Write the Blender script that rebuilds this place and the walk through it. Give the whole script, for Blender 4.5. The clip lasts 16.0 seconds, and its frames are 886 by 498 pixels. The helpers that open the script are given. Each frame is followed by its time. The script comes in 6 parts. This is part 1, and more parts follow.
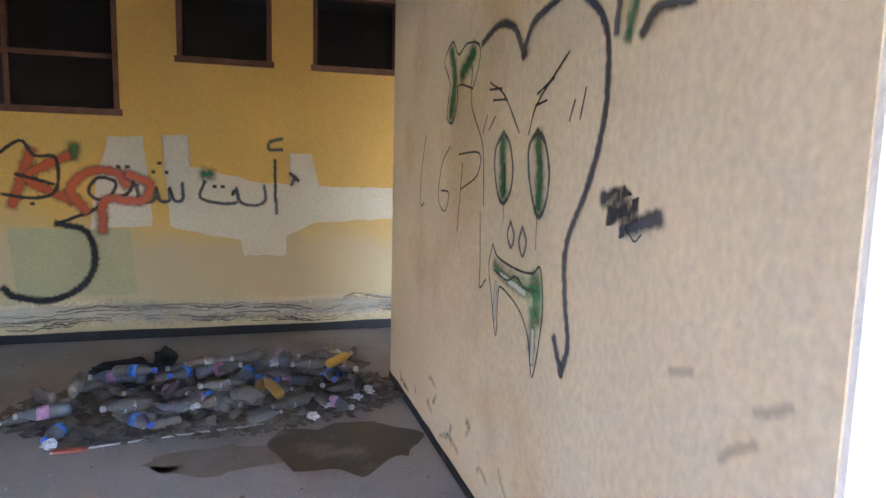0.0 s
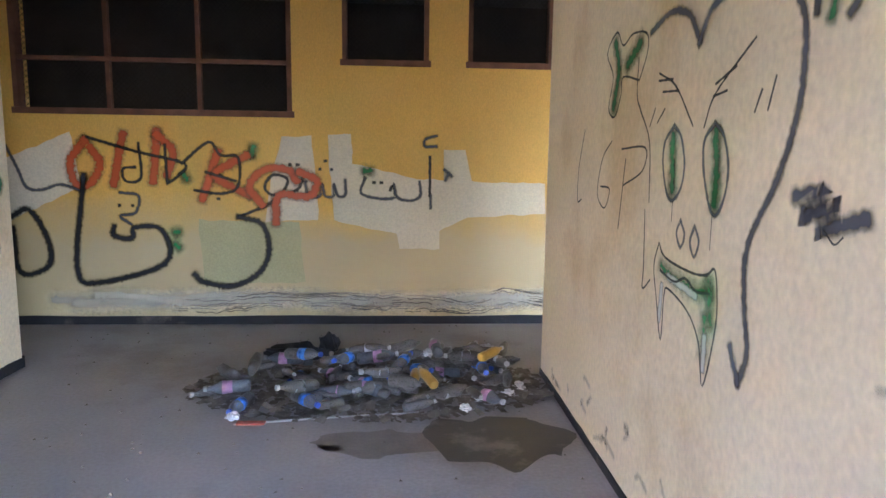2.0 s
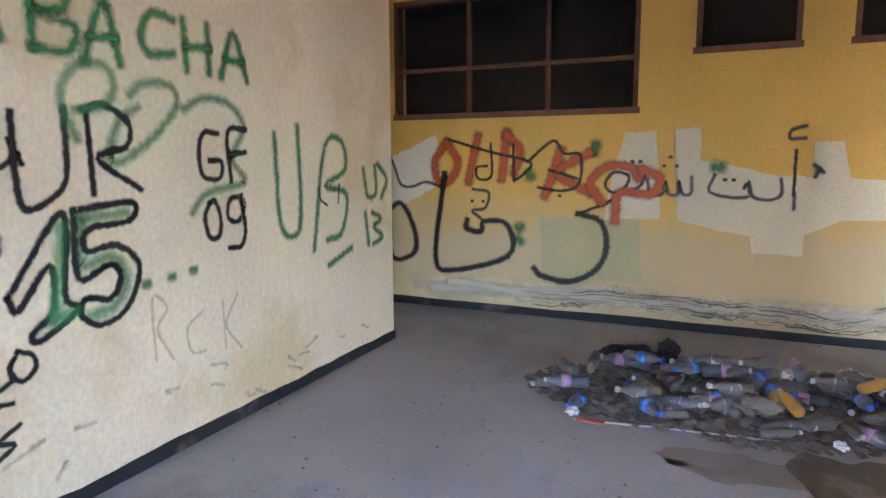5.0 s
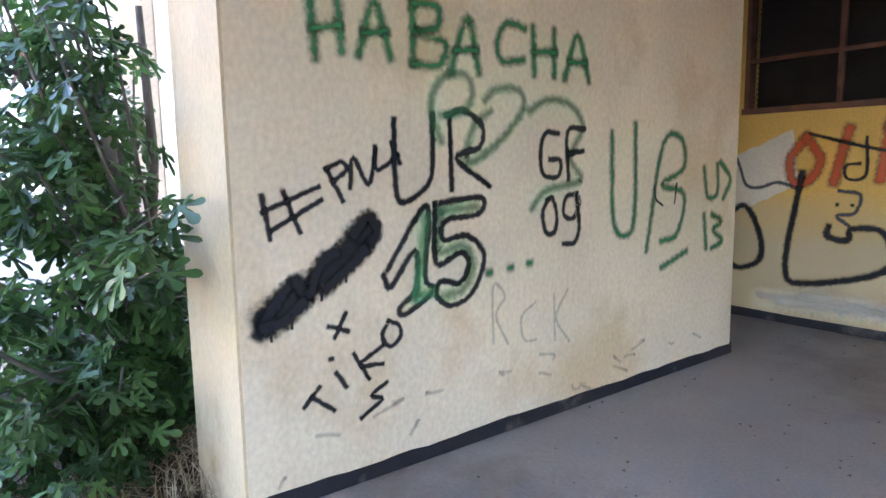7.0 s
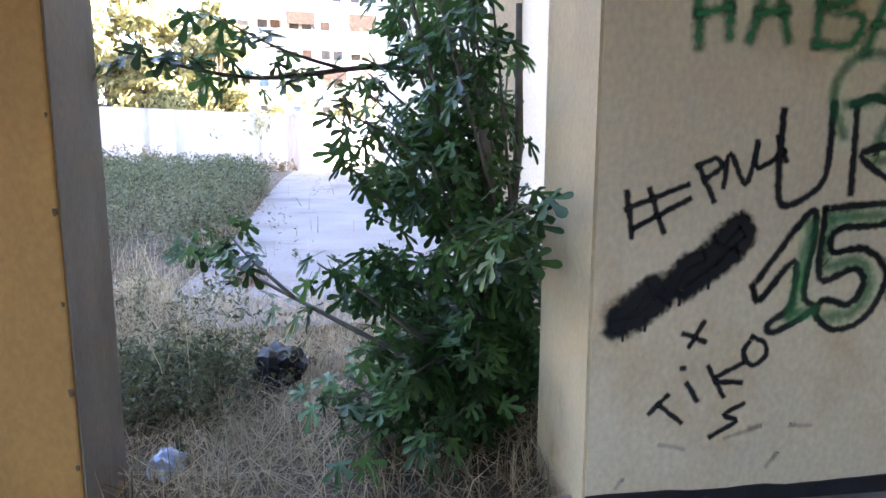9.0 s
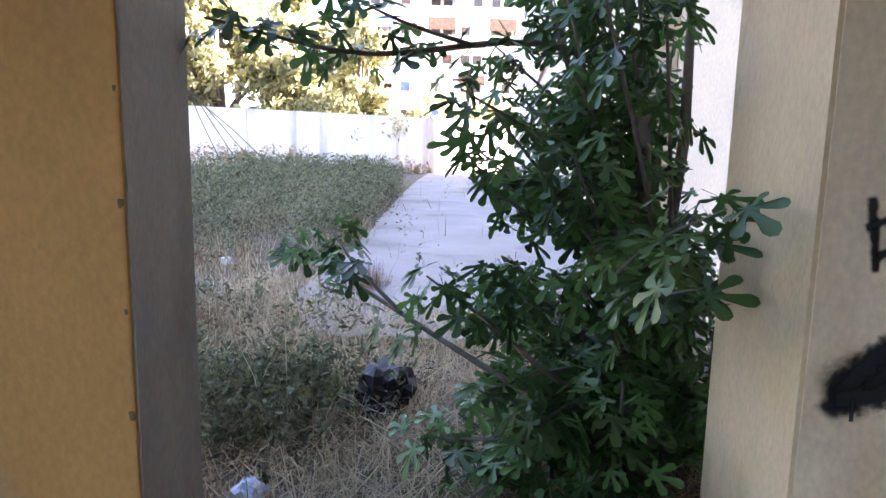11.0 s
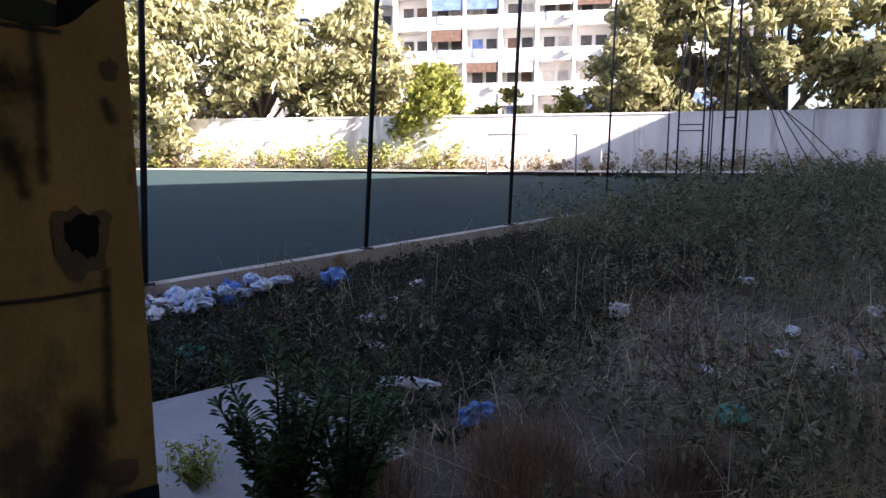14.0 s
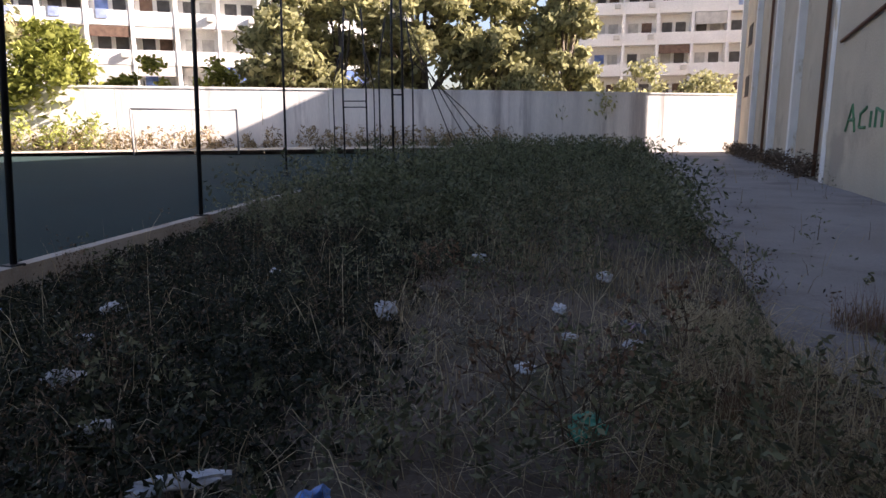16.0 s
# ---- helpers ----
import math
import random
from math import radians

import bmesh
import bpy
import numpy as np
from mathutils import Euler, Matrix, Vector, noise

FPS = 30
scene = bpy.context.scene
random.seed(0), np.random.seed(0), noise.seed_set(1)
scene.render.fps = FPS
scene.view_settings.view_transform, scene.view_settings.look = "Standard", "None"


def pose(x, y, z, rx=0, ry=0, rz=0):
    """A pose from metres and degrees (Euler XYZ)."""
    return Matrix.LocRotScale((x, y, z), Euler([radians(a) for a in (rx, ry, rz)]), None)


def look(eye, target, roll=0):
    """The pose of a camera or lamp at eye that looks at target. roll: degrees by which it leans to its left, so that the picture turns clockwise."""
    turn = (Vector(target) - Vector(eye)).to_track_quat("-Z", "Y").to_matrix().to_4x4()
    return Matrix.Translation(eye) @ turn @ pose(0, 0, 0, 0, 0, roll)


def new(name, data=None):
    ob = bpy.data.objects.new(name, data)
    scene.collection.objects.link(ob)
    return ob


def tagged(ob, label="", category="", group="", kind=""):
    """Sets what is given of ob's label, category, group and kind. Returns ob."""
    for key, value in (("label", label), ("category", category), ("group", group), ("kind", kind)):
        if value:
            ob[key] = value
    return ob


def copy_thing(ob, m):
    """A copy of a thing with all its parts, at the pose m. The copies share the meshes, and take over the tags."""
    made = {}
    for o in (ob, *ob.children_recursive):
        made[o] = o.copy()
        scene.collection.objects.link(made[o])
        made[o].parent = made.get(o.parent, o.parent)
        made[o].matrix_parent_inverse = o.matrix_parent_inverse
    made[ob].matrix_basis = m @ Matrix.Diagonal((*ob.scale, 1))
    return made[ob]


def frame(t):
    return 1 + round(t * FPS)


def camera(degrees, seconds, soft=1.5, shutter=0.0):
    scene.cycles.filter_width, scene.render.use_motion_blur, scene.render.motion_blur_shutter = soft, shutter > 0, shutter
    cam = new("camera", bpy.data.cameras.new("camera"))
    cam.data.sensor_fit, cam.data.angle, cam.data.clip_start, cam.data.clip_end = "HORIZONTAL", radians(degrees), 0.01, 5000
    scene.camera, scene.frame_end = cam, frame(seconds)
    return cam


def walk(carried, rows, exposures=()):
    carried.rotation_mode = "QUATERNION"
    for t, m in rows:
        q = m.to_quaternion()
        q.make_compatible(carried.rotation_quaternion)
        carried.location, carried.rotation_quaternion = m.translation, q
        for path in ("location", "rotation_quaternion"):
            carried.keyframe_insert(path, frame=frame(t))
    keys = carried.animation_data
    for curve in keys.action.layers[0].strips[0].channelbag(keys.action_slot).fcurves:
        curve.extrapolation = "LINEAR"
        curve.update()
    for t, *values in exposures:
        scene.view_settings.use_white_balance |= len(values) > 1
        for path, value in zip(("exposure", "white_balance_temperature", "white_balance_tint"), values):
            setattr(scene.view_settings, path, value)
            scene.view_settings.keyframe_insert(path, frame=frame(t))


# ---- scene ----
cam = camera(69.2, 16.0)
PATH = [
    (0, (-0.042, -0.914, 1.590), (0.521, 0.989, 1.346), 1.40),
    (0.5, (-0.057, -0.915, 1.601), (0.437, 1.007, 1.352), 1.02),
    (1, (-0.081, -0.908, 1.606), (0.291, 1.040, 1.345), 0.89),
    (1.5, (-0.093, -0.899, 1.599), (0.161, 1.067, 1.330), 0.71),
    (2, (-0.107, -0.896, 1.599), (0.018, 1.082, 1.329), 0.77),
    (2.5, (-0.114, -0.880, 1.590), (-0.113, 1.102, 1.320), 0.65),
    (3, (-0.129, -0.868, 1.590), (-0.264, 1.108, 1.315), 0.27),
    (3.2, (-0.126, -0.859, 1.595), (-0.327, 1.112, 1.316), -0.03),
    (5.3, (-0.335, -0.850, 1.584), (-1.249, 0.907, 1.305), 0.06),
    (5.5, (-0.351, -0.869, 1.591), (-1.329, 0.853, 1.311), 0.27),
    (6, (-0.335, -0.872, 1.617), (-1.526, 0.710, 1.334), 0.28),
    (6.5, (-0.337, -0.867, 1.578), (-1.721, 0.551, 1.307), -0.63),
    (7, (-0.328, -0.874, 1.562), (-1.914, 0.316, 1.300), -0.95),
    (7.5, (-0.337, -0.842, 1.587), (-2.132, -0.004, 1.309), -0.70),
    (8, (-0.395, -0.866, 1.619), (-2.294, -0.317, 1.316), -0.09),
    (8.5, (-0.398, -0.928, 1.622), (-2.343, -0.572, 1.326), -0.12),
    (8.7, (-0.408, -0.968, 1.624), (-2.360, -0.651, 1.323), 0.11),
    (10.8, (-1.024, -0.885, 1.504), (-3.000, -0.951, 1.204), 0.31),
    (11, (-1.124, -0.910, 1.551), (-3.097, -1.045, 1.253), 1.16),
    (11.5, (-1.283, -1.013, 1.587), (-3.169, -1.607, 1.284), 0.20),
    (12, (-1.563, -1.267, 1.544), (-3.223, -2.343, 1.246), -0.44),
    (12.5, (-1.825, -1.588, 1.551), (-3.168, -3.038, 1.243), -0.29),
    (13, (-1.982, -1.899, 1.590), (-3.061, -3.557, 1.294), 0.93),
    (13.5, (-2.077, -2.312, 1.585), (-3.198, -3.944, 1.305), 0.08),
    (14, (-2.167, -2.665, 1.591), (-3.471, -4.153, 1.299), -0.03),
    (14.5, (-2.281, -3.015, 1.605), (-3.776, -4.314, 1.325), 0.18),
    (15, (-2.359, -3.342, 1.633), (-4.121, -4.236, 1.329), -1.10),
    (15.5, (-2.432, -3.714, 1.614), (-4.254, -4.459, 1.264), -1.15),
    (16, (-2.652, -4.091, 1.595), (-4.518, -4.714, 1.230), -0.29),
]
EXPOSURES = [(0, 6.5, 6050, 26), (3, 6.85, 5850, 26), (5.5, 6.85, 6050, 28), (6, 6.8, 6050, 28), (7.5, 6.5, 5900, 26), (8.5, 5.75, 5950, 24), (11, 5.4, 6200, 27), (11.5, 5.4, 6050, 28), (12.2, 4.5, 5950, 29), (13, 3.5, 5750, 29), (14, 2.9, 5900, 26), (15, 2.4, 6250, 24), (16, 2.4, 6350, 24)]
walk(cam, [(t, look(eye, target, roll)) for t, eye, target, roll in PATH], EXPOSURES)

# ---- world, sun ----
SUN_AZ, SUN_EL = radians(-22), radians(27)      # azimuth from +y towards +x, elevation
world = bpy.data.worlds.new("world")
scene.world = world
world.use_nodes = True
wn = world.node_tree
sky = wn.nodes.new("ShaderNodeTexSky")
sky.sky_type, sky.sun_disc = "NISHITA", False
sky.sun_elevation, sky.sun_rotation = SUN_EL, SUN_AZ
sky.air_density, sky.dust_density, sky.ozone_density = 1.0, 2.5, 1.0
bg = wn.nodes["Background"]
bg.inputs["Strength"].default_value = 0.05
wn.links.new(sky.outputs[0], bg.inputs["Color"])
sun = new("sun", bpy.data.lights.new("sun", "SUN"))
sun.data.energy, sun.data.angle, sun.data.color = 5.0, radians(0.5), (1.0, 0.9, 0.76)
sun_dir = Vector((math.sin(SUN_AZ) * math.cos(SUN_EL), math.cos(SUN_AZ) * math.cos(SUN_EL), math.sin(SUN_EL)))
sun.matrix_world = look(sun_dir * 80, (0, 0, 0))

# ---- materials ----
def material(name, base, rough=0.8, var=0.15, scale=3.0, fine=60.0, bump=0.15, second=None, amount=0.5, metal=0.0, stretch=(1, 1, 1), spec=0.3, dist=0.01):
    """Principled surface whose colour varies at two scales; second: a stain colour laid on in patches."""
    m = bpy.data.materials.new(name)
    m.use_nodes = True
    nt = m.node_tree
    N, L = nt.nodes, nt.links
    b = N["Principled BSDF"]
    b.inputs["Metallic"].default_value = metal
    b.inputs["Specular IOR Level"].default_value = spec
    tc, mp = N.new("ShaderNodeTexCoord"), N.new("ShaderNodeMapping")
    mp.inputs["Scale"].default_value = stretch
    L.new(tc.outputs["Object"], mp.inputs[0])
    n1, n2 = N.new("ShaderNodeTexNoise"), N.new("ShaderNodeTexNoise")
    n1.inputs["Scale"].default_value, n1.inputs["Detail"].default_value = scale, 6
    n2.inputs["Scale"].default_value, n2.inputs["Detail"].default_value = fine, 4
    L.new(mp.outputs[0], n1.inputs["Vector"])
    L.new(mp.outputs[0], n2.inputs["Vector"])
    dark, light = [c * (1 - var) for c in base], [min(1, c * (1 + var)) for c in base]
    r1 = N.new("ShaderNodeValToRGB")
    r1.color_ramp.elements[0].position, r1.color_ramp.elements[1].position = 0.3, 0.7
    r1.color_ramp.elements[0].color, r1.color_ramp.elements[1].color = (*dark, 1), (*light, 1)
    L.new(n1.outputs["Fac"], r1.inputs[0])
    colour = r1.outputs[0]
    if second:
        n3 = N.new("ShaderNodeTexNoise")
        n3.inputs["Scale"].default_value, n3.inputs["Detail"].default_value, n3.inputs["Roughness"].default_value = scale * 0.55, 8, 0.62
        L.new(mp.outputs[0], n3.inputs["Vector"])
        r3 = N.new("ShaderNodeValToRGB")
        r3.color_ramp.elements[0].position, r3.color_ramp.elements[1].position = 0.66 - amount * 0.3, 0.74 - amount * 0.25
        L.new(n3.outputs["Fac"], r3.inputs[0])
        mx = N.new("ShaderNodeMixRGB")
        mx.inputs[2].default_value = (*second, 1)
        L.new(r3.outputs[0], mx.inputs[0])
        L.new(colour, mx.inputs[1])
        colour = mx.outputs[0]
    gr = N.new("ShaderNodeMixRGB")
    gr.blend_type = "MULTIPLY"
    gr.inputs[0].default_value = 0.35
    L.new(colour, gr.inputs[1])
    L.new(n2.outputs["Fac"], gr.inputs[2])
    gain = N.new("ShaderNodeMixRGB")
    gain.blend_type = "MULTIPLY"
    gain.inputs[0].default_value, gain.inputs[2].default_value = 1.0, (1.2, 1.2, 1.2, 1)
    L.new(gr.outputs[0], gain.inputs[1])
    L.new(gain.outputs[0], b.inputs["Base Color"])
    mr = N.new("ShaderNodeMapRange")
    mr.inputs["To Min"].default_value, mr.inputs["To Max"].default_value = max(0.02, rough - 0.12), min(1, rough + 0.12)
    L.new(n1.outputs["Fac"], mr.inputs[0])
    L.new(mr.outputs[0], b.inputs["Roughness"])
    if bump:
        add = N.new("ShaderNodeMath")
        L.new(n1.outputs["Fac"], add.inputs[0])
        L.new(n2.outputs["Fac"], add.inputs[1])
        bp = N.new("ShaderNodeBump")
        bp.inputs["Strength"].default_value, bp.inputs["Distance"].default_value = bump, dist
        L.new(add.outputs[0], bp.inputs["Height"])
        L.new(bp.outputs[0], b.inputs["Normal"])
    return m


def leafy(name, base, back, var=0.35, rough=0.45):
    """Leaf or blade: colour varied piece by piece, a little light through it."""
    m = bpy.data.materials.new(name)
    m.use_nodes = True
    N, L = m.node_tree.nodes, m.node_tree.links
    b = N["Principled BSDF"]
    geo, inf = N.new("ShaderNodeNewGeometry"), N.new("ShaderNodeObjectInfo")
    ad, fr = N.new("ShaderNodeMath"), N.new("ShaderNodeMath")
    fr.operation = "FRACT"
    L.new(geo.outputs["Random Per Island"], ad.inputs[0])
    L.new(inf.outputs["Random"], ad.inputs[1])
    L.new(ad.outputs[0], fr.inputs[0])
    r = N.new("ShaderNodeValToRGB")
    r.color_ramp.elements[0].color = (*[c * (1 - var) for c in base], 1)
    r.color_ramp.elements[1].color = (*[c * (1 + var) for c in back], 1)
    L.new(fr.outputs[0], r.inputs[0])
    L.new(r.outputs[0], b.inputs["Base Color"])
    b.inputs["Roughness"].default_value = rough
    b.inputs["Specular IOR Level"].default_value = 0.35
    tr, mx = N.new("ShaderNodeBsdfTranslucent"), N.new("ShaderNodeMixShader")
    mx.inputs[0].default_value = 0.3
    L.new(r.outputs[0], tr.inputs[0])
    L.new(b.outputs[0], mx.inputs[1])
    L.new(tr.outputs[0], mx.inputs[2])
    L.new(mx.outputs[0], N["Material Output"].inputs[0])
    return m


M_OCHRE = material("ochre_paint", (0.62, 0.36, 0.07), 0.55, 0.08, 1.2, 90, 0.12, stretch=(1, 1, 0.5))
def two_coat(name, upper, lower, height):
    """Wall paint in two colours that meet at a wavering line."""
    m = material(name, upper, 0.6, 0.08, 1.2, 90, 0.12, stretch=(1, 1, 0.5))
    N, L = m.node_tree.nodes, m.node_tree.links
    b = N["Principled BSDF"]
    old = b.inputs["Base Color"].links[0].from_socket
    tc, sep, no = N.new("ShaderNodeTexCoord"), N.new("ShaderNodeSeparateXYZ"), N.new("ShaderNodeTexNoise")
    no.inputs["Scale"].default_value, no.inputs["Detail"].default_value = 2.2, 5
    L.new(tc.outputs["Object"], no.inputs["Vector"])
    L.new(tc.outputs["Object"], sep.inputs[0])
    ma = N.new("ShaderNodeMath")
    ma.operation = "MULTIPLY_ADD"
    ma.inputs[1].default_value = 0.7
    L.new(no.outputs["Fac"], ma.inputs[0])
    L.new(sep.outputs[2], ma.inputs[2])
    mr, mx = N.new("ShaderNodeMapRange"), N.new("ShaderNodeMixRGB")
    mr.inputs["From Min"].default_value, mr.inputs["From Max"].default_value = height + 0.15, height + 0.6
    L.new(ma.outputs[0], mr.inputs[0])
    L.new(mr.outputs[0], mx.inputs[0])
    mx.inputs[1].default_value = (*lower, 1)
    L.new(old, mx.inputs[2])
    L.new(mx.outputs[0], b.inputs["Base Color"])
    return m


M_OCHRE = two_coat("ochre_over_cream", (0.70, 0.43, 0.10), (0.56, 0.44, 0.25), 1.0)
M_CREAM = material("cream_paint", (0.76, 0.64, 0.45), 0.6, 0.08, 1.3, 38, 0.18, (0.66, 0.51, 0.31), 0.42, stretch=(1, 1, 0.8))
M_PILLAR = material("pillar_paint", (0.58, 0.315, 0.09), 0.6, 0.1, 1.5, 42, 0.15, (0.5, 0.34, 0.16), 0.4, stretch=(1, 1, 0.7))
M_DECAY = material("decayed_paint", (0.50, 0.32, 0.10), 0.75, 0.2, 2.5, 50, 0.3, (0.14, 0.10, 0.06), 0.42, stretch=(1, 1, 0.7))
M_GREYPLASTER = material("grey_plaster", (0.40, 0.36, 0.32), 0.85, 0.12, 2.0, 70, 0.25, (0.32, 0.28, 0.24), 0.4, stretch=(1, 1, 0.4))
M_WHITE = material("white_paint", (0.78, 0.76, 0.72), 0.7, 0.06, 2.5, 70, 0.2, (0.55, 0.47, 0.33), 0.28, stretch=(1, 1, 0.5))
M_RETURN = material("stained_return", (0.56, 0.45, 0.28), 0.7, 0.1, 2.5, 70, 0.2, (0.40, 0.30, 0.16), 0.4, stretch=(1, 1, 0.5))
M_CEIL = material("ceiling_paint", (0.6, 0.57, 0.5), 0.85, 0.08, 1.5, 60, 0.15)
M_FLOOR = material("concrete_floor", (0.34, 0.32, 0.315), 0.6, 0.14, 1.1, 45, 0.12, (0.26, 0.235, 0.22), 0.45)
M_SKIRT = material("black_skirting", (0.022, 0.022, 0.026), 0.6, 0.3, 5, 60, 0.25, (0.12, 0.10, 0.085), 0.2)
M_RUST = material("rusty_frame", (0.16, 0.075, 0.045), 0.7, 0.25, 9, 120, 0.3)
# near-black for the mesh, and for unlit rooms behind windows
M_DARK = material("dark_mesh_unlit_room", (0.05, 0.042, 0.035), 0.9, 0.3, 1.5, 30, 0.1)
M_BLACKSTEEL = material("black_steel", (0.018, 0.018, 0.02), 0.5, 0.25, 7, 80, 0.1)
M_EARTH = material("dry_earth", (0.13, 0.10, 0.075), 0.95, 0.3, 1.4, 25, 0.7, (0.10, 0.085, 0.055), 0.5, dist=0.04)
M_PATH = material("path_concrete", (0.27, 0.245, 0.23), 0.85, 0.15, 0.7, 30, 0.3, (0.19, 0.17, 0.16), 0.45)
M_PAD = material("pad_concrete", (0.32, 0.30, 0.29), 0.8, 0.15, 2.0, 50, 0.3, (0.27, 0.25, 0.23), 0.4)
M_TURF = material("artificial_turf", (0.026, 0.045, 0.043), 0.95, 0.12, 0.35, 120, 0.4, spec=0.1)
M_KERB = material("kerb_cement", (0.42, 0.37, 0.31), 0.9, 0.15, 2.0, 40, 0.4, (0.22, 0.13, 0.08), 0.4)
M_BOUNDARY = material("boundary_wall_paint", (0.74, 0.71, 0.66), 0.9, 0.12, 0.5, 12, 0.2, (0.46, 0.43, 0.40), 0.4, stretch=(2.2, 2.2, 0.22))
# paler than the path concrete: sunlight on the far strip is in the colour
M_SUNMARGIN = material("sunlit_margin_pale", (0.46, 0.42, 0.35), 0.9, 0.12, 0.6, 30, 0.3, (0.34, 0.32, 0.24), 0.4)
M_BLOCK = material("block_render", (0.82, 0.80, 0.76), 0.9, 0.06, 0.3, 8, 0.1)
M_WING = material("wing_render", (0.52, 0.44, 0.33), 0.9, 0.1, 0.5, 20, 0.2, (0.40, 0.33, 0.25), 0.4)
M_BARK = material("bark", (0.16, 0.13, 0.10), 0.9, 0.25, 8, 60, 0.5)
M_FIGBARK = material("fig_bark", (0.13, 0.115, 0.095), 0.8, 0.25, 12, 80, 0.4)
M_FIG = leafy("fig_leaf", (0.035, 0.085, 0.022), (0.07, 0.15, 0.04), 0.3, 0.4)
M_TREE = leafy("tree_leaf", (0.20, 0.20, 0.095), (0.42, 0.40, 0.21), 0.3, 0.6)
M_LIME = leafy("lime_leaf", (0.16, 0.18, 0.035), (0.32, 0.33, 0.08), 0.25, 0.6)
M_DRY = leafy("dry_grass", (0.14, 0.105, 0.06), (0.38, 0.30, 0.18), 0.3, 0.8)
M_STRAW = leafy("bleached_straw", (0.34, 0.27, 0.16), (0.58, 0.48, 0.31), 0.25, 0.8)
M_RUSSET = leafy("russet_grass", (0.13, 0.075, 0.045), (0.26, 0.16, 0.10), 0.3, 0.85)
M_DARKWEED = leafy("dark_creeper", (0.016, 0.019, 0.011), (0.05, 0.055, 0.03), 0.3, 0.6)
M_GREYWEED = leafy("grey_green_weed", (0.08, 0.085, 0.045), (0.21, 0.205, 0.12), 0.3, 0.75)
M_WEED = leafy("green_weed", (0.055, 0.066, 0.032), (0.15, 0.16, 0.085), 0.35, 0.7)
M_STALK = leafy("dead_stalk", (0.075, 0.05, 0.032), (0.17, 0.12, 0.08), 0.3, 0.85)
M_OLEANDER = leafy("oleander_leaf", (0.04, 0.09, 0.03), (0.09, 0.16, 0.06), 0.3, 0.5)

# ---- mesh helpers ----
def emit(name, bm, mat, parent=None, smooth=False):
    me = bpy.data.meshes.new(name)
    bm.to_mesh(me)
    bm.free()
    for m in (mat if isinstance(mat, (list, tuple)) else [mat]):
        me.materials.append(m)
    if smooth:
        me.polygons.foreach_set("use_smooth", [True] * len(me.polygons))
    ob = new(name, me)
    ob.parent = parent
    return ob


def part(name, bm, mat, parent, label="", smooth=False):
    ob = emit(name, bm, mat, parent, smooth)
    if label:
        ob["label"] = label
    return ob


def box(bm, x0, x1, y0, y1, z0, z1, bevel=0.0, mi=0):
    vs = [bm.verts.new((x, y, z)) for z in (z0, z1) for y in (y0, y1) for x in (x0, x1)]
    fs = [bm.faces.new([vs[i] for i in q]) for q in ((0, 2, 3, 1), (4, 5, 7, 6), (0, 1, 5, 4), (2, 6, 7, 3), (0, 4, 6, 2), (1, 3, 7, 5))]
    for f in fs:
        f.material_index = mi
    if bevel:
        es = {e for f in fs for e in f.edges}
        bmesh.ops.bevel(bm, geom=list(es), offset=bevel, segments=2, affect="EDGES", profile=0.6)
    return bm


def boxed(*a, **k):
    return box(bmesh.new(), *a, **k)


def tube(bm, pts, radii, n=8, caps=True):
    """A round tube through pts with a radius at each."""
    rings = []
    for i, p in enumerate(pts):
        p = Vector(p)
        d = (Vector(pts[min(i + 1, len(pts) - 1)]) - Vector(pts[max(i - 1, 0)])).normalized()
        a = d.orthogonal().normalized() if not rings else (ref - d * ref.dot(d)).normalized()
        ref = a
        b = d.cross(a)
        r = radii[i] if isinstance(radii, (list, tuple)) else radii
        rings.append([bm.verts.new(p + (a * math.cos(2 * math.pi * k / n) + b * math.sin(2 * math.pi * k / n)) * r) for k in range(n)])
    for r0, r1 in zip(rings, rings[1:]):
        for k in range(n):
            bm.faces.new((r0[k], r0[(k + 1) % n], r1[(k + 1) % n], r1[k]))
    if caps:
        bm.faces.new(rings[0][::-1])
        bm.faces.new(rings[-1])
    return bm


def wall_with_holes(bm, axis, a0, a1, d0, d1, z0, z1, holes):
    """A wall along axis ('x' or 'y') from a0 to a1, thick from d0 to d1; holes: (a, b, low, high)."""
    cuts = sorted({a0, a1, *[h[0] for h in holes], *[h[1] for h in holes]})
    for p, q in zip(cuts, cuts[1:]):
        spans = [(z0, z1)]
        for h in holes:
            if h[0] <= p + 1e-6 and h[1] >= q - 1e-6:
                spans = [s for lo, hi in spans for s in ((lo, min(hi, h[2])), (max(lo, h[3]), hi)) if s[1] - s[0] > 1e-4]
        for lo, hi in spans:
            box(bm, p, q, d0, d1, lo, hi) if axis == "x" else box(bm, d0, d1, p, q, lo, hi)
    return bm


def structure(ob, label, category):
    return tagged(ob, label, category, kind="structure")


